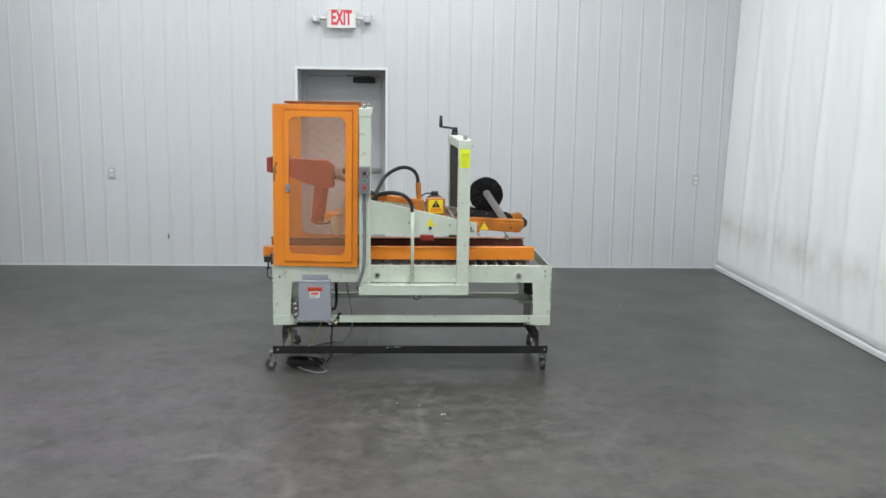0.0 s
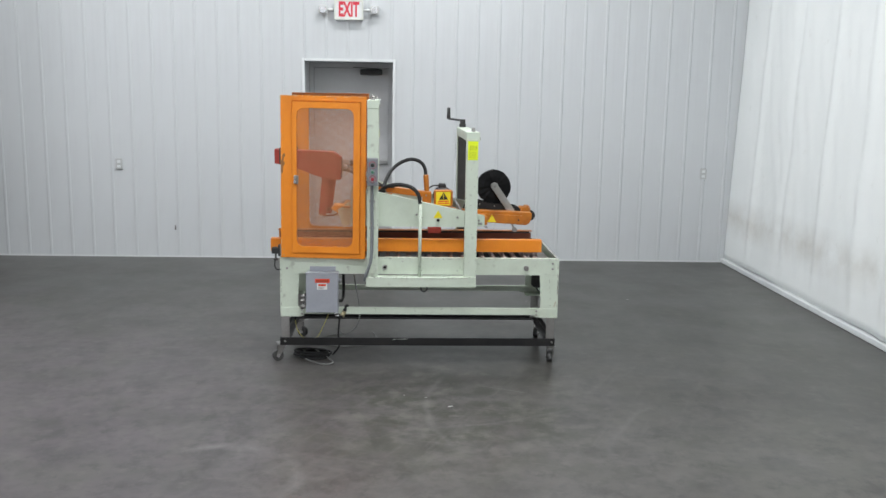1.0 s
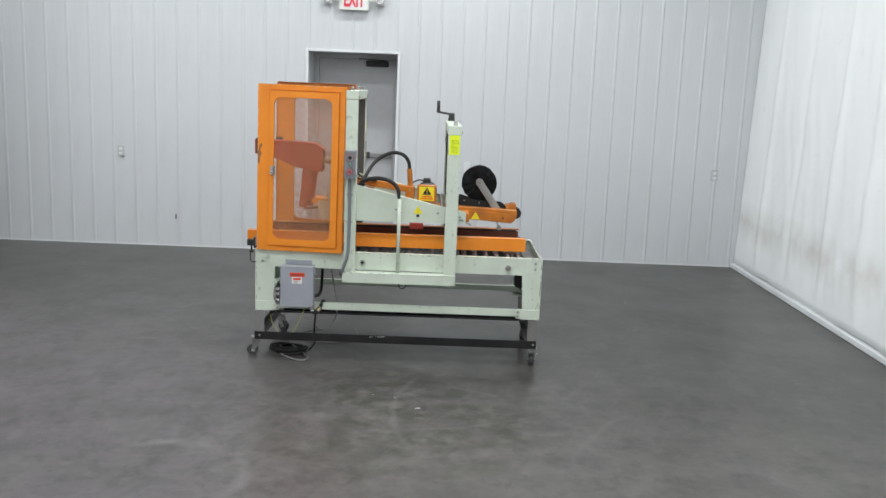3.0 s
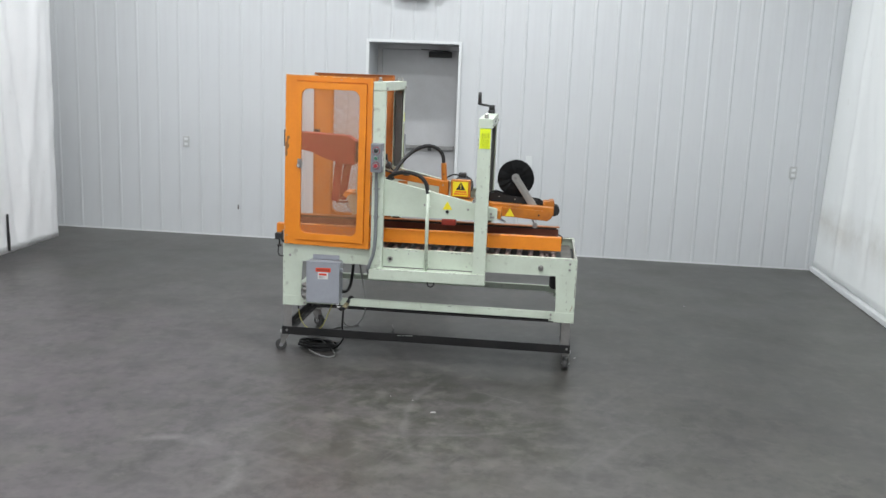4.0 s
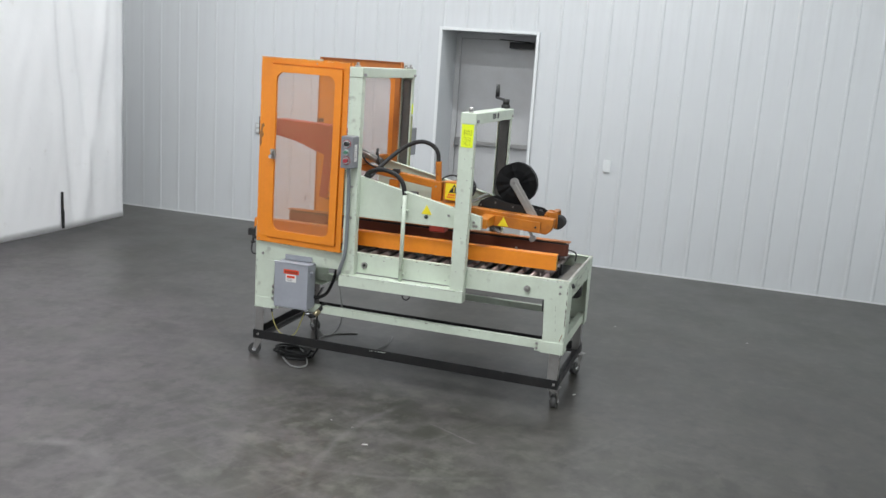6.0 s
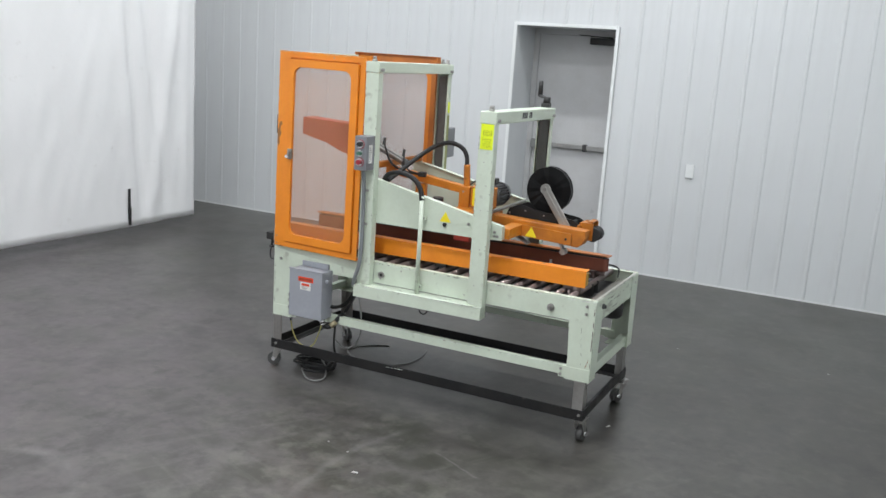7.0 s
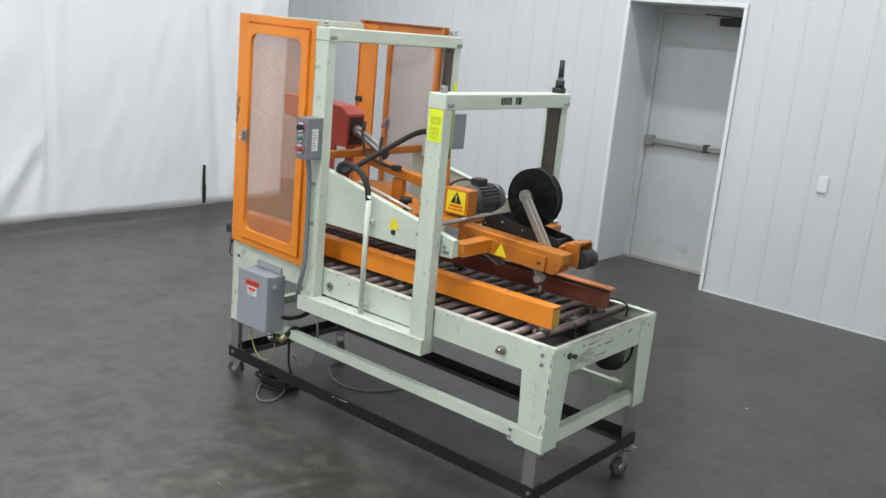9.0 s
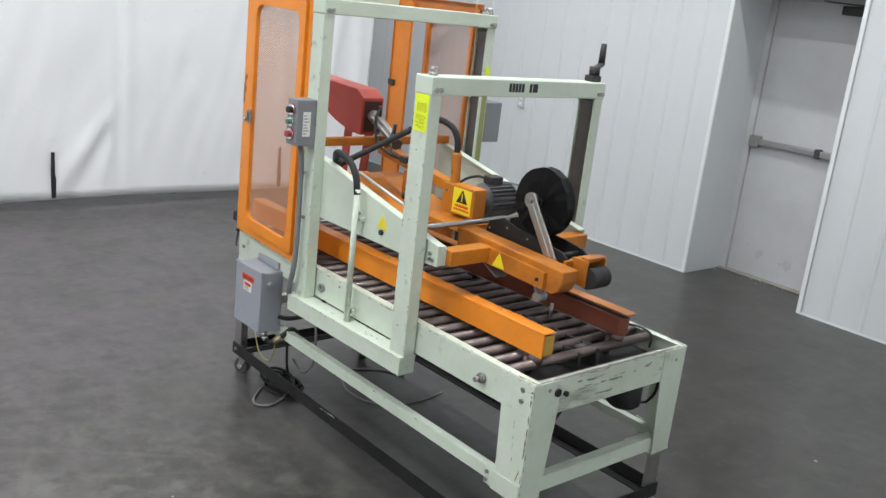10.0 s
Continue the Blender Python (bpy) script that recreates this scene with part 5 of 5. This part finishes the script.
# tape head
bm = bm_new()
box(bm, 1.285, 1.345, 0.0515, 0.236, 0.930, 0.982, 0.003)
box(bm, 1.285, 1.345, 0.312, 0.734, 0.930, 0.982, 0.003)
part("head_cross_beam", bm, ORANGE_WORN, M, "orange cross beam carrying the tape head")
bm = cyl(bm_new(), (1.172, 0.018, 1.020), (1.172, 0.734, 1.020), 0.0095, 12)
part("cross_shaft", bm, STEEL, M, "steel shaft between the side arms")
bm = bm_new()
prism(bm, [(1.165, 0.935), (1.63, 0.903), (1.652, 0.918), (1.667, 0.950), (1.667, 0.988), (1.165, 1.008)], "y", 0.238, 0.310, 0.003)
box(bm, 0.93, 1.16, 0.240, 0.420, 0.985, 1.003, 0.003)
head = part("tape_head", bm, ORANGE_WORN, M, "orange tape head body")
bm = prism(bm_new(), [(1.30, 0.925), (1.60, 0.912), (1.60, 0.968), (1.30, 0.982)], "y", 0.224, 0.2378)
part("head_plate", bm, ORANGE_WORN, head)
warning_triangle(1.394, 0.925, 0.224, 0.030, head)
bm = cyl(bm_new(), (1.575, 0.2238, 0.940), (1.575, 0.218, 0.940), 0.006, 10)
part("hole", bm, INK, head)
bm = bm_new()
prism(bm, [(1.215, 0.998), (1.232, 1.040), (1.295, 1.064), (1.36, 1.046), (1.47, 1.034), (1.575, 1.020), (1.60, 1.004), (1.60, 0.985), (1.215, 0.985)], "y", 0.322, 0.330)
prism(bm, [(1.215, 0.998), (1.232, 1.040), (1.295, 1.064), (1.36, 1.046), (1.47, 1.034), (1.575, 1.020), (1.60, 1.004), (1.60, 0.985), (1.215, 0.985)], "y", 0.425, 0.433)
for x, z in ((1.25, 1.01), (1.56, 1.0)):
    cyl(bm, (x, 0.330, z), (x, 0.425, z), 0.012, 12)
cart = part("roll_carrier", bm, PLATE_BLACK, M, "black plates of the tape roll carrier")
for x, z in ((1.235, 1.015), (1.32, 1.035), (1.42, 1.022), (1.545, 1.008)):
    bolt(cart, x, 0.322, z, "-y", 0.5)
def film_roll(x, y, z, r, half):
    """A wound roll in a loose film that is creased from hub to rim in flat facets."""
    bm = bm_new()
    random.seed(19)
    n, loops = 26, []
    angles = [2 * math.pi * (k + random.uniform(-0.32, 0.32)) / n for k in range(n)]
    swell = [random.uniform(-1, 1) for k in range(n)]
    for rad, off, crease in ((0.030, -half + 0.004, 0), (r * 0.62, -half, 0.8), (r, -half + 0.005, 1), (r * 0.985, 0, 0.5), (r, half - 0.005, 1), (r * 0.62, half, 0.8), (0.030, half - 0.004, 0)):
        loop = []
        for a, w in zip(angles, swell):
            rr = rad * (1 + 0.022 * crease * w)
            loop.append(bm.verts.new((x + rr * math.cos(a), y + off + 0.0042 * crease * w * (1 if off < 0 else -1), z + rr * math.sin(a))))
        loops.append(loop)
    for p, q in zip(loops, loops[1:]):
        for k in range(n):
            bm.faces.new((p[k], p[(k + 1) % n], q[(k + 1) % n], q[k]))
    bm.faces.new(loops[0])
    bm.faces.new(loops[-1][::-1])
    return bm


roll = part("tape_roll", film_roll(1.418, 0.385, 1.148, 0.117, 0.026), TAPE_BLACK, M, "full black roll of packing tape")
bm = cyl(bm_new(), (1.418, 0.351, 1.148), (1.418, 0.358, 1.148), 0.016, 20)
part("roll_core", bm, INK, roll)
bm = bm_new()
bar(bm, (1.418, 0.3165, 1.158), (1.545, 0.3165, 0.976), 0.008, 0.047, 0.003)
bar(bm, (1.425, 0.3115, 1.148), (1.535, 0.3115, 0.990), 0.005, 0.012, 0.002)
cyl(bm, (1.418, 0.3105, 1.158), (1.418, 0.324, 1.158), 0.026, 18)
cyl(bm, (1.418, 0.324, 1.158), (1.418, 0.356, 1.152), 0.012, 12)
arm = part("roll_arm", bm, ARM_STEEL, M, "dull steel arm holding the tape roll")
bolt(arm, 1.418, 0.3105, 1.158, "-y", 1.2)
# outfeed press roller and its bracket
bm = bm_new()
box(bm, 1.605, 1.672, 0.345, 0.351, 0.925, 1.012, 0.002)
box(bm, 1.605, 1.672, 0.435, 0.441, 0.925, 1.012, 0.002)
box(bm, 1.600, 1.650, 0.3515, 0.4345, 1.000, 1.008)
box(bm, 1.640, 1.668, 0.350, 0.440, 1.014, 1.020)
box(bm, 1.600, 1.612, 0.311, 0.345, 0.935, 1.000)
part("roller_bracket", bm, ORANGE_WORN, head)
bm = cyl(bm_new(), (1.672, 0.353, 0.955), (1.672, 0.433, 0.955), 0.036, 20)
part("press_roller", bm, RUBBER, head, "grey-black rubber press roller")
bm = bar(bm_new(), (1.30, 0.27, 0.915), (1.37, 0.27, 0.880), 0.05, 0.006)
part("wiper", bm, ALU, head)
bm = bm_new()
bar(bm, (1.53, 0.27, 0.920), (1.555, 0.27, 0.872), 0.03, 0.010)
cyl(bm, (1.556, 0.25, 0.868), (1.556, 0.29, 0.868), 0.016, 12)
part("buffing_wheel", bm, ALU, head)
bm = box(bm_new(), 0.965, 1.055, 0.24, 0.32, 0.842, 0.884, 0.006)
part("brush_cover", bm, RED, M, "small red cover below the arm")

# hand crank on the far post
bm = bm_new()
box(bm, 1.205, 1.250, 0.745, 0.790, 1.537, 1.560, 0.004)
cyl(bm, (1.228, 0.770, 1.560), (1.228, 0.770, 1.592), 0.020, 14)
crank = part("hand_crank", bm, INK, M, "black hand crank on the far post")
bm = bar(bm_new(), (1.228, 0.770, 1.583), (1.136, 0.915, 1.592), 0.020, 0.014, 0.003)
part("crank_arm", bm, INK, crank)
bm = cyl(bm_new(), (1.136, 0.915, 1.590), (1.136, 0.915, 1.672), 0.014, 12, 0.011)
part("crank_handle", bm, INK, crank)

# stickers on the uprights
bm = box(bm_new(), 1.199, 1.263, -0.0445, -0.0432, 1.360, 1.479)
lime = part("inspection_sticker", bm, LIME, near_arch, "fluorescent yellow sticker with scribbled marks")
# a round mark between two arcs, then crowded strokes
random.seed(7)
bm = bm_new()
for rad, start, stop, steps in ((0.011, 0, 360, 14), (0.005, 40, 300, 7), (0.020, -40, 40, 5), (0.020, 140, 220, 5)):
    ring_of = [(1.233 + rad * math.cos(radians(start + (stop - start) * k / steps)), 1.437 + rad * 1.15 * math.sin(radians(start + (stop - start) * k / steps))) for k in range(steps + 1)]
    for (xa, za), (xb, zb) in zip(ring_of, ring_of[1:]):
        bar(bm, (xa, -0.0449, za), (xb, -0.0449, zb), 0.0006, 0.0018 if rad < 0.02 else 0.0028)
for k in range(4):
    z = 1.412 - 0.012 * k
    x = 1.205 + 0.004 * random.random()
    while x < 1.250:
        w = 0.004 + 0.008 * random.random()
        bar(bm, (x, -0.0449, z), (x + w, -0.0449, z + random.uniform(-0.009, 0.009)), 0.0006, 0.0015)
        x += w * 0.8 + 0.001
part("scribble", bm, PENCIL, lime)
# olive strip that paints in the reflected tint on the upright's side
bm = box(bm_new(), 0.6282, 0.6292, 0.788, 0.816, 0.98, 1.44)
part("tint_strip", bm, OLIVE, far_mast, "olive strip painting in a reflected tint on the upright")
bm = box(bm_new(), 0.6282, 0.6292, 0.790, 0.814, 1.455, 1.515)
part("yellow_sticker", bm, LIME, far_mast)
for x, z in ((1.225, 1.30), (1.245, 1.19), (1.225, 1.07), (1.235, 0.88), (1.22, 0.70)):
    bolt(near_arch, x, -0.043, z, "-y", 0.35)

# ---- electric boxes and wiring ----
bm = box(bm_new(), 0.562, 0.630, -0.118, -0.0345, 1.196, 1.366, 0.004)
control = part("control_box", bm, BOX_GREY, M, "grey push-button box on the upright")
for z in (1.326, 1.238):
    bm = cyl(bm_new(), (0.596, -0.118, z), (0.596, -0.1195, z), 0.023, 20)
    part("legend_plate", bm, RED_PLASTIC, control, "red legend plate round the button")
for z, r, mat, col in ((1.326, 0.016, INK, CHROME), (1.282, 0.013, GREEN_PLASTIC, CHROME), (1.238, 0.016, RED_PLASTIC, CHROME)):
    bm = ring(bm_new(), (0.596, -0.1225, z), (0, 1, 0), r + 0.004, r * 0.6, 0.0028, 18)
    part("bezel", bm, col, control)
    bm = cyl(bm_new(), (0.596, -0.125, z), (0.596, -0.140, z), r * 0.8, 16, r * 0.7)
    part("push_button", bm, mat, control)
bm = box(bm_new(), 0.6302, 0.6312, -0.092, -0.060, 1.232, 1.322)
label = part("rating_label", bm, PAPER, control, "white rating label")
bm = bm_new()
for k in range(7):
    z = 1.240 + 0.011 * k
    box(bm, 0.6313, 0.6317, -0.089, -0.089 + 0.012 + 0.010 * ((k * 5) % 3) / 2, z, z + 0.004)
part("print", bm, ALU, label)
bm = box(bm_new(), 0.52, 0.628, 0.8205, 0.915, 1.195, 1.366, 0.004)
part("rear_control_box", bm, BOX_GREY, M, "grey box on the far upright")
bm = tube(bm_new(), [(0.592, -0.075, 1.200), (0.592, -0.062, 1.12), (0.594, -0.060, 0.95), (0.592, -0.060, 0.78), (0.584, -0.062, 0.70), (0.566, -0.060, 0.645), (0.552, -0.052, 0.600), (0.547, -0.02, 0.572)], 0.0105, 10)
conduit = part("conduit", bm, CONDUIT, M, "grey flexible conduit down the upright")
for z in (1.09, 0.92):
    bm = box(bm_new(), 0.576, 0.612, -0.052, -0.0435, z - 0.006, z + 0.006, 0.001)
    part("clip", bm, STEEL, conduit)

bm = box(bm_new(), 0.172, 0.378, -0.078, 0.028, 0.368, 0.624, 0.005)
ebox = part("isolator_box", bm, GREY, M, "grey steel isolator box bolted under the bed")
bm = box(bm_new(), 0.168, 0.382, -0.0805, -0.062, 0.624, 0.630, 0.002)
box(bm, 0.191, 0.358, 0.012, 0.022, 0.624, 0.655, 0.003)
part("lid_edge", bm, GREY, ebox)
bm = box(bm_new(), 0.231, 0.324, -0.0795, -0.0782, 0.566, 0.591)
sticker = part("danger_label", bm, RED_INK, ebox, "red and white danger label")
bm = box(bm_new(), 0.244, 0.308, -0.0793, -0.0782, 0.521, 0.563)
part("white_label", bm, PAPER, sticker)
bm = bm_new()
for k in range(7):
    box(bm, 0.238 + 0.0115 * k, 0.246 + 0.0115 * k, -0.0802, -0.0796, 0.573, 0.583)
part("wording", bm, BELT, sticker)
bm = box(bm_new(), 0.252, 0.300, -0.0800, -0.0794, 0.544, 0.557)
part("wording", bm, RED_INK, sticker)
bm = bm_new()
for k in range(5):
    box(bm, 0.252, 0.278 + 0.006 * (k % 3), -0.0799, -0.0794, 0.525 + 0.0034 * k, 0.5265 + 0.0034 * k)
part("print", bm, ALU, sticker)
bm = cyl(bm_new(), (0.378, -0.035, 0.575), (0.392, -0.035, 0.575), 0.012, 14, 0.009)
part("lid_screw", bm, GREY, ebox)
for z in (0.40, 0.44, 0.47):
    bm = cyl(bm_new(), (0.166, -0.02, z), (0.135, -0.01, z - 0.01), 0.014, 12)
    part("cable_gland", bm, STEEL, ebox)
bm = bm_new()
cyl(bm, (0.362, -0.045, 0.3675), (0.366, -0.042, 0.350), 0.017, 6)
cyl(bm, (0.366, -0.042, 0.350), (0.373, -0.036, 0.334), 0.013, 12)
part("cable_gland", bm, CHROME, ebox, "bright metal cable gland")
bm = tube(bm_new(), [(0.371, -0.037, 0.338), (0.384, -0.024, 0.324), (0.402, -0.004, 0.331), (0.417, 0.026, 0.362), (0.428, 0.056, 0.382), (0.444, 0.078, 0.352)], 0.0115, 10)
part("lead", bm, RUBBER, ebox)
bm = cyl(bm_new(), (0.396, -0.010, 0.326), (0.412, 0.016, 0.350), 0.0155, 12)
part("cable_gland", bm, BRASS, ebox)
bm = tube(bm_new(), [(0.385, 0.06, 0.37), (0.375, 0.07, 0.25), (0.37, 0.08, 0.18), (0.375, 0.10, 0.10), (0.33, 0.12, 0.03)], 0.006, 8)
part("lead", bm, INK, ebox)
bm = tube(bm_new(), [(0.088, 0.07, 0.285), (0.098, 0.08, 0.22), (0.135, 0.08, 0.165), (0.19, 0.08, 0.150), (0.235, 0.08, 0.170), (0.275, 0.07, 0.25), (0.315, 0.05, 0.345)], 0.003, 6)
part("earth_wire", bm, WIRE_YELLOW, ebox, "thin yellow earth wire")
bm = tube(bm_new(), [(0.47, 0.10, 0.60), (0.49, 0.12, 0.47), (0.51, 0.12, 0.34), (0.50, 0.12, 0.25), (0.455, 0.12, 0.190), (0.40, 0.12, 0.178), (0.355, 0.115, 0.215)], 0.005, 8)
part("lead", bm, CABLE_GREY, ebox)
bm = tube(bm_new(), [(0.372, 0.015, 0.428), (0.392, 0.06, 0.418), (0.40, 0.15, 0.428), (0.398, 0.24, 0.49), (0.392, 0.32, 0.60)], 0.010, 8)
part("lead", bm, INK, ebox)
bm = tube(bm_new(), [(0.095, 0.045, 0.40), (0.088, 0.06, 0.34), (0.088, 0.07, 0.285)], 0.005, 6)
part("lead", bm, INK, ebox)
# infeed air gear at the left end
bm = box(bm_new(), -0.055, -0.012, 0.02, 0.06, 0.735, 0.775, 0.004)
cyl(bm, (-0.03, 0.04, 0.70), (-0.03, 0.04, 0.735), 0.006, 8)
cyl(bm, (-0.03, 0.04, 0.69), (-0.03, 0.04, 0.70), 0.014, 10)
box(bm, -0.012, 0.0, 0.02, 0.06, 0.72, 0.79)
regulator = part("air_regulator", bm, INK, M, "small black air regulator")
bm = tube(bm_new(), [(-0.035, 0.04, 0.69), (-0.036, 0.035, 0.65), (-0.022, 0.025, 0.632), (0.004, 0.012, 0.634)], 0.004, 6)
part("air_line", bm, INK, regulator)
# drive motor and wiring under the outfeed end
for y, x, foot in ((0.150, 1.722, 0.498), (0.540, 1.760, 0.507)):
    bm = cyl(bm_new(), (x, y, foot + 0.012), (x, y, 0.600), 0.058, 24)
    cyl(bm, (x, y, foot), (x, y, foot + 0.012), 0.046, 24, 0.058)
    cyl(bm, (x, y, 0.600), (x, y, 0.640), 0.022, 12)
    part("drive_motor", bm, RUBBER, M, "black drive motor hanging below the bed")
bm = bm_new()
tube(bm, [(1.77, 0.555, 0.62), (1.77, 0.57, 0.575), (1.768, 0.60, 0.522), (1.765, 0.66, 0.490), (1.763, 0.715, 0.510), (1.762, 0.728, 0.56), (1.765, 0.715, 0.62)], 0.005, 6)
part("lead", bm, INK, M)
bm = bm_new()
tube(bm, [(1.74, 0.16, 0.64), (1.76, 0.16, 0.52), (1.74, 0.18, 0.45), (1.71, 0.24, 0.48), (1.70, 0.33, 0.55)], 0.005, 6)
part("lead", bm, INK, M)
bm = tube(bm_new(), [(1.60, 0.61, 0.735), (1.66, 0.63, 0.752), (1.71, 0.65, 0.752), (1.745, 0.66, 0.735), (1.745, 0.66, 0.69)], 0.0045, 8)
part("lead", bm, INK, M)
bm = cyl(bm_new(), (1.70, WIDE - 0.012, 0.57), (1.70, WIDE - 0.006, 0.57), 0.055, 20)
part("pulley_cover", bm, ALU, M)


# ---- wheeled frame under the machine ----
D = empty("wheeled_base", STAND @ ASKEW, "black steel base frame on four swivel casters", "wheeled base")
for y0, s in ((-0.004, 1), (WIDE + 0.004, -1)):
    bm = bm_new()
    lo, hi = min(y0, y0 + s * 0.005), max(y0, y0 + s * 0.005)
    box(bm, -0.008, LONG - 0.008, lo, hi, 0.124, 0.176, 0.001)
    lo, hi = min(y0 + s * 0.0052, y0 + s * 0.05), max(y0 + s * 0.0052, y0 + s * 0.05)
    box(bm, -0.008, LONG - 0.008, lo, hi, 0.124, 0.129)
    r = part("side_bar", bm, BLACK, D)
    chips(r, (0.74, y0 - s * 0.0002, 0.166), (0.84, y0 - s * 0.0002, 0.172), (0, -s, 0), 9, 81, 1.3, True)
    chips(r, (0.0, y0 - s * 0.0002, 0.174), (LONG - 0.02, y0 - s * 0.0002, 0.174), (0, -s, 0), 12, 82, 0.8, BRONZE)
    for x in (0.025, 1.79):
        bolt(r, x, y0, 0.152, "-y" if s > 0 else "+y", 0.9)
for x0, s in ((-0.008, 1), (LONG - 0.008, -1)):
    bm = bm_new()
    lo, hi = min(x0, x0 + s * 0.005), max(x0, x0 + s * 0.005)
    box(bm, lo, hi, 0.002, WIDE - 0.002, 0.130, 0.176, 0.001)
    lo, hi = min(x0 + s * 0.006, x0 + s * 0.05), max(x0 + s * 0.006, x0 + s * 0.05)
    box(bm, lo, hi, 0.047, WIDE - 0.047, 0.124, 0.129)
    part("end_bar", bm, BLACK, D)
for x0, s in ((0.002, 1), (LONG - 0.016, -1)):
    for y0, t in ((0.0015, 1), (WIDE - 0.0015, -1)):
        bm = bm_new()
        box(bm, min(x0, x0 + s * 0.052), max(x0, x0 + s * 0.052), min(y0, y0 + t * 0.005), max(y0, y0 + t * 0.005), 0.129, 0.3175)
        box(bm, min(x0, x0 + s * 0.005), max(x0, x0 + s * 0.005), min(y0 + t * 0.0052, y0 + t * 0.06), max(y0 + t * 0.0052, y0 + t * 0.06), 0.129, 0.3175)
        part("upright", bm, STEEL, D, "bare steel angle upright")


def caster(x, y, turn):
    bm = bm_new()
    box(bm, -0.035, 0.035, -0.03, 0.03, 0.119, 0.1235, 0.001)
    cyl(bm, (0, 0, 0.105), (0, 0, 0.119), 0.022, 14)
    fork = part("caster", bm, STEEL, D, "steel swivel caster with worn wheel", pose(x, y, 0, 0, 0, turn))
    bm = bm_new()
    for yy in (-0.022, 0.019):
        prism(bm, [(-0.025, 0.106), (0.022, 0.106), (-0.020, 0.030), (-0.042, 0.030)], "y", yy, yy + 0.003)
    box(bm, -0.026, 0.022, -0.0188, 0.0188, 0.1035, 0.1065)
    part("fork", bm, STEEL, fork)
    bm = cyl(bm_new(), (-0.030, -0.016, 0.036), (-0.030, 0.016, 0.036), 0.036, 22)
    part("wheel", bm, WHEEL, fork)
    bm = cyl(bm_new(), (-0.030, -0.024, 0.036), (-0.030, 0.024, 0.036), 0.012, 12)
    part("hub", bm, CHROME, fork)
    return fork


caster(-0.005, 0.075, 20)
caster(1.788, 0.038, -95)
caster(1.800, 0.705, 70)
caster(0.040, 0.690, 150)
bm = bm_new()
bar(bm, (0.03, 0.70, 0.17), (0.10, 0.70, 0.29), 0.03, 0.006)
part("brace", bm, DARK_STEEL, D)


# ---- loose things on the floor ----
def coil(cx, cy, turns, r, wire):
    pts = []
    random.seed(3)
    for k in range(turns * 10):
        a = 2 * math.pi * k / 10
        rr = r * (1 + 0.22 * math.sin(1.7 * a) * random.random() + 0.12 * math.sin(0.37 * a))
        pts.append((cx + 1.25 * rr * math.cos(a) + 0.02 * math.sin(0.5 * a), cy + 0.75 * rr * math.sin(a), wire + 0.007 * (k // 10)))
    return pts


bm = tube(bm_new(), coil(-0.245, 6.185, 6, 0.080, 0.0075), 0.0075, 6, 3)
tagged(part("power_cable", bm, RUBBER), "coiled black power cable lying on the floor", "cable")
bm = tube(bm_new(), [(-0.25, 6.24, 0.045), (-0.185, 6.19, 0.020), (-0.128, 6.11, 0.006), (-0.102, 6.04, 0.006), (-0.130, 5.995, 0.006), (-0.180, 6.005, 0.006), (-0.230, 6.05, 0.006), (-0.285, 6.11, 0.006), (-0.325, 6.17, 0.006)], 0.005, 8)
tagged(part("grey_cable", bm, CABLE_GREY), "short loop of grey cable beside the black coil", "cable")
bm = tube(bm_new(), [(-0.10, 6.77, 0.004), (-0.19, 6.715, 0.004), (-0.255, 6.63, 0.004), (-0.265, 6.55, 0.004), (-0.19, 6.475, 0.004), (-0.07, 6.43, 0.004), (0.065, 6.455, 0.004), (0.145, 6.56, 0.004), (0.157, 6.69, 0.004), (0.13, 6.82, 0.004)], 0.004, 8)
tagged(part("grey_cable", bm, CABLE_GREY), "thin pale grey cable curling on the floor under the machine", "cable")
for k, (x, y, w, h, a) in enumerate(((0.636, 5.205, 0.030, 0.014, 10), (1.415, 6.358, 0.030, 0.008, 60), (1.428, 7.893, 0.016, 0.010, 20), (2.337, 7.981, 0.016, 0.012, 45), (0.50, 5.36, 0.007, 0.005, 0), (0.37, 5.40, 0.008, 0.005, 30))):
    bm = prism(bm_new(), [(-w / 2, -h / 2), (w / 2, -h / 3), (w / 2.4, h / 2), (-w / 3, h / 2.5)], "z", 0.0, 0.0025)
    tagged(part("paper_scrap", bm, SCRAP, m=pose(x, y, 0.0006, 0, 0, a)), "tiny white paper scrap on the concrete floor", "paper scrap", "paper scraps")

# crumbs of grit that have gathered along the door sill
random.seed(23)
bm = bm_new()
for k in range(34):
    x = DOOR_L + 0.02 + (DOOR_R - DOOR_L - 0.05) * random.random() ** 2.2
    y, r, a = DOOR_Y - 0.055 - 0.09 * random.random() ** 2, random.uniform(0.002, 0.007), random.uniform(0, 3.1)
    prism(bm, [(x + r * math.cos(a + b) * random.uniform(0.6, 1.2), y + r * math.sin(a + b) * random.uniform(0.6, 1.2)) for b in (0, 1.3, 2.4, 3.5, 4.9)], "z", 0.0005, r * 0.6)
tagged(part("grit", bm, SCRAP), "pale grit scattered along the door sill", "grit", kind="stuff")
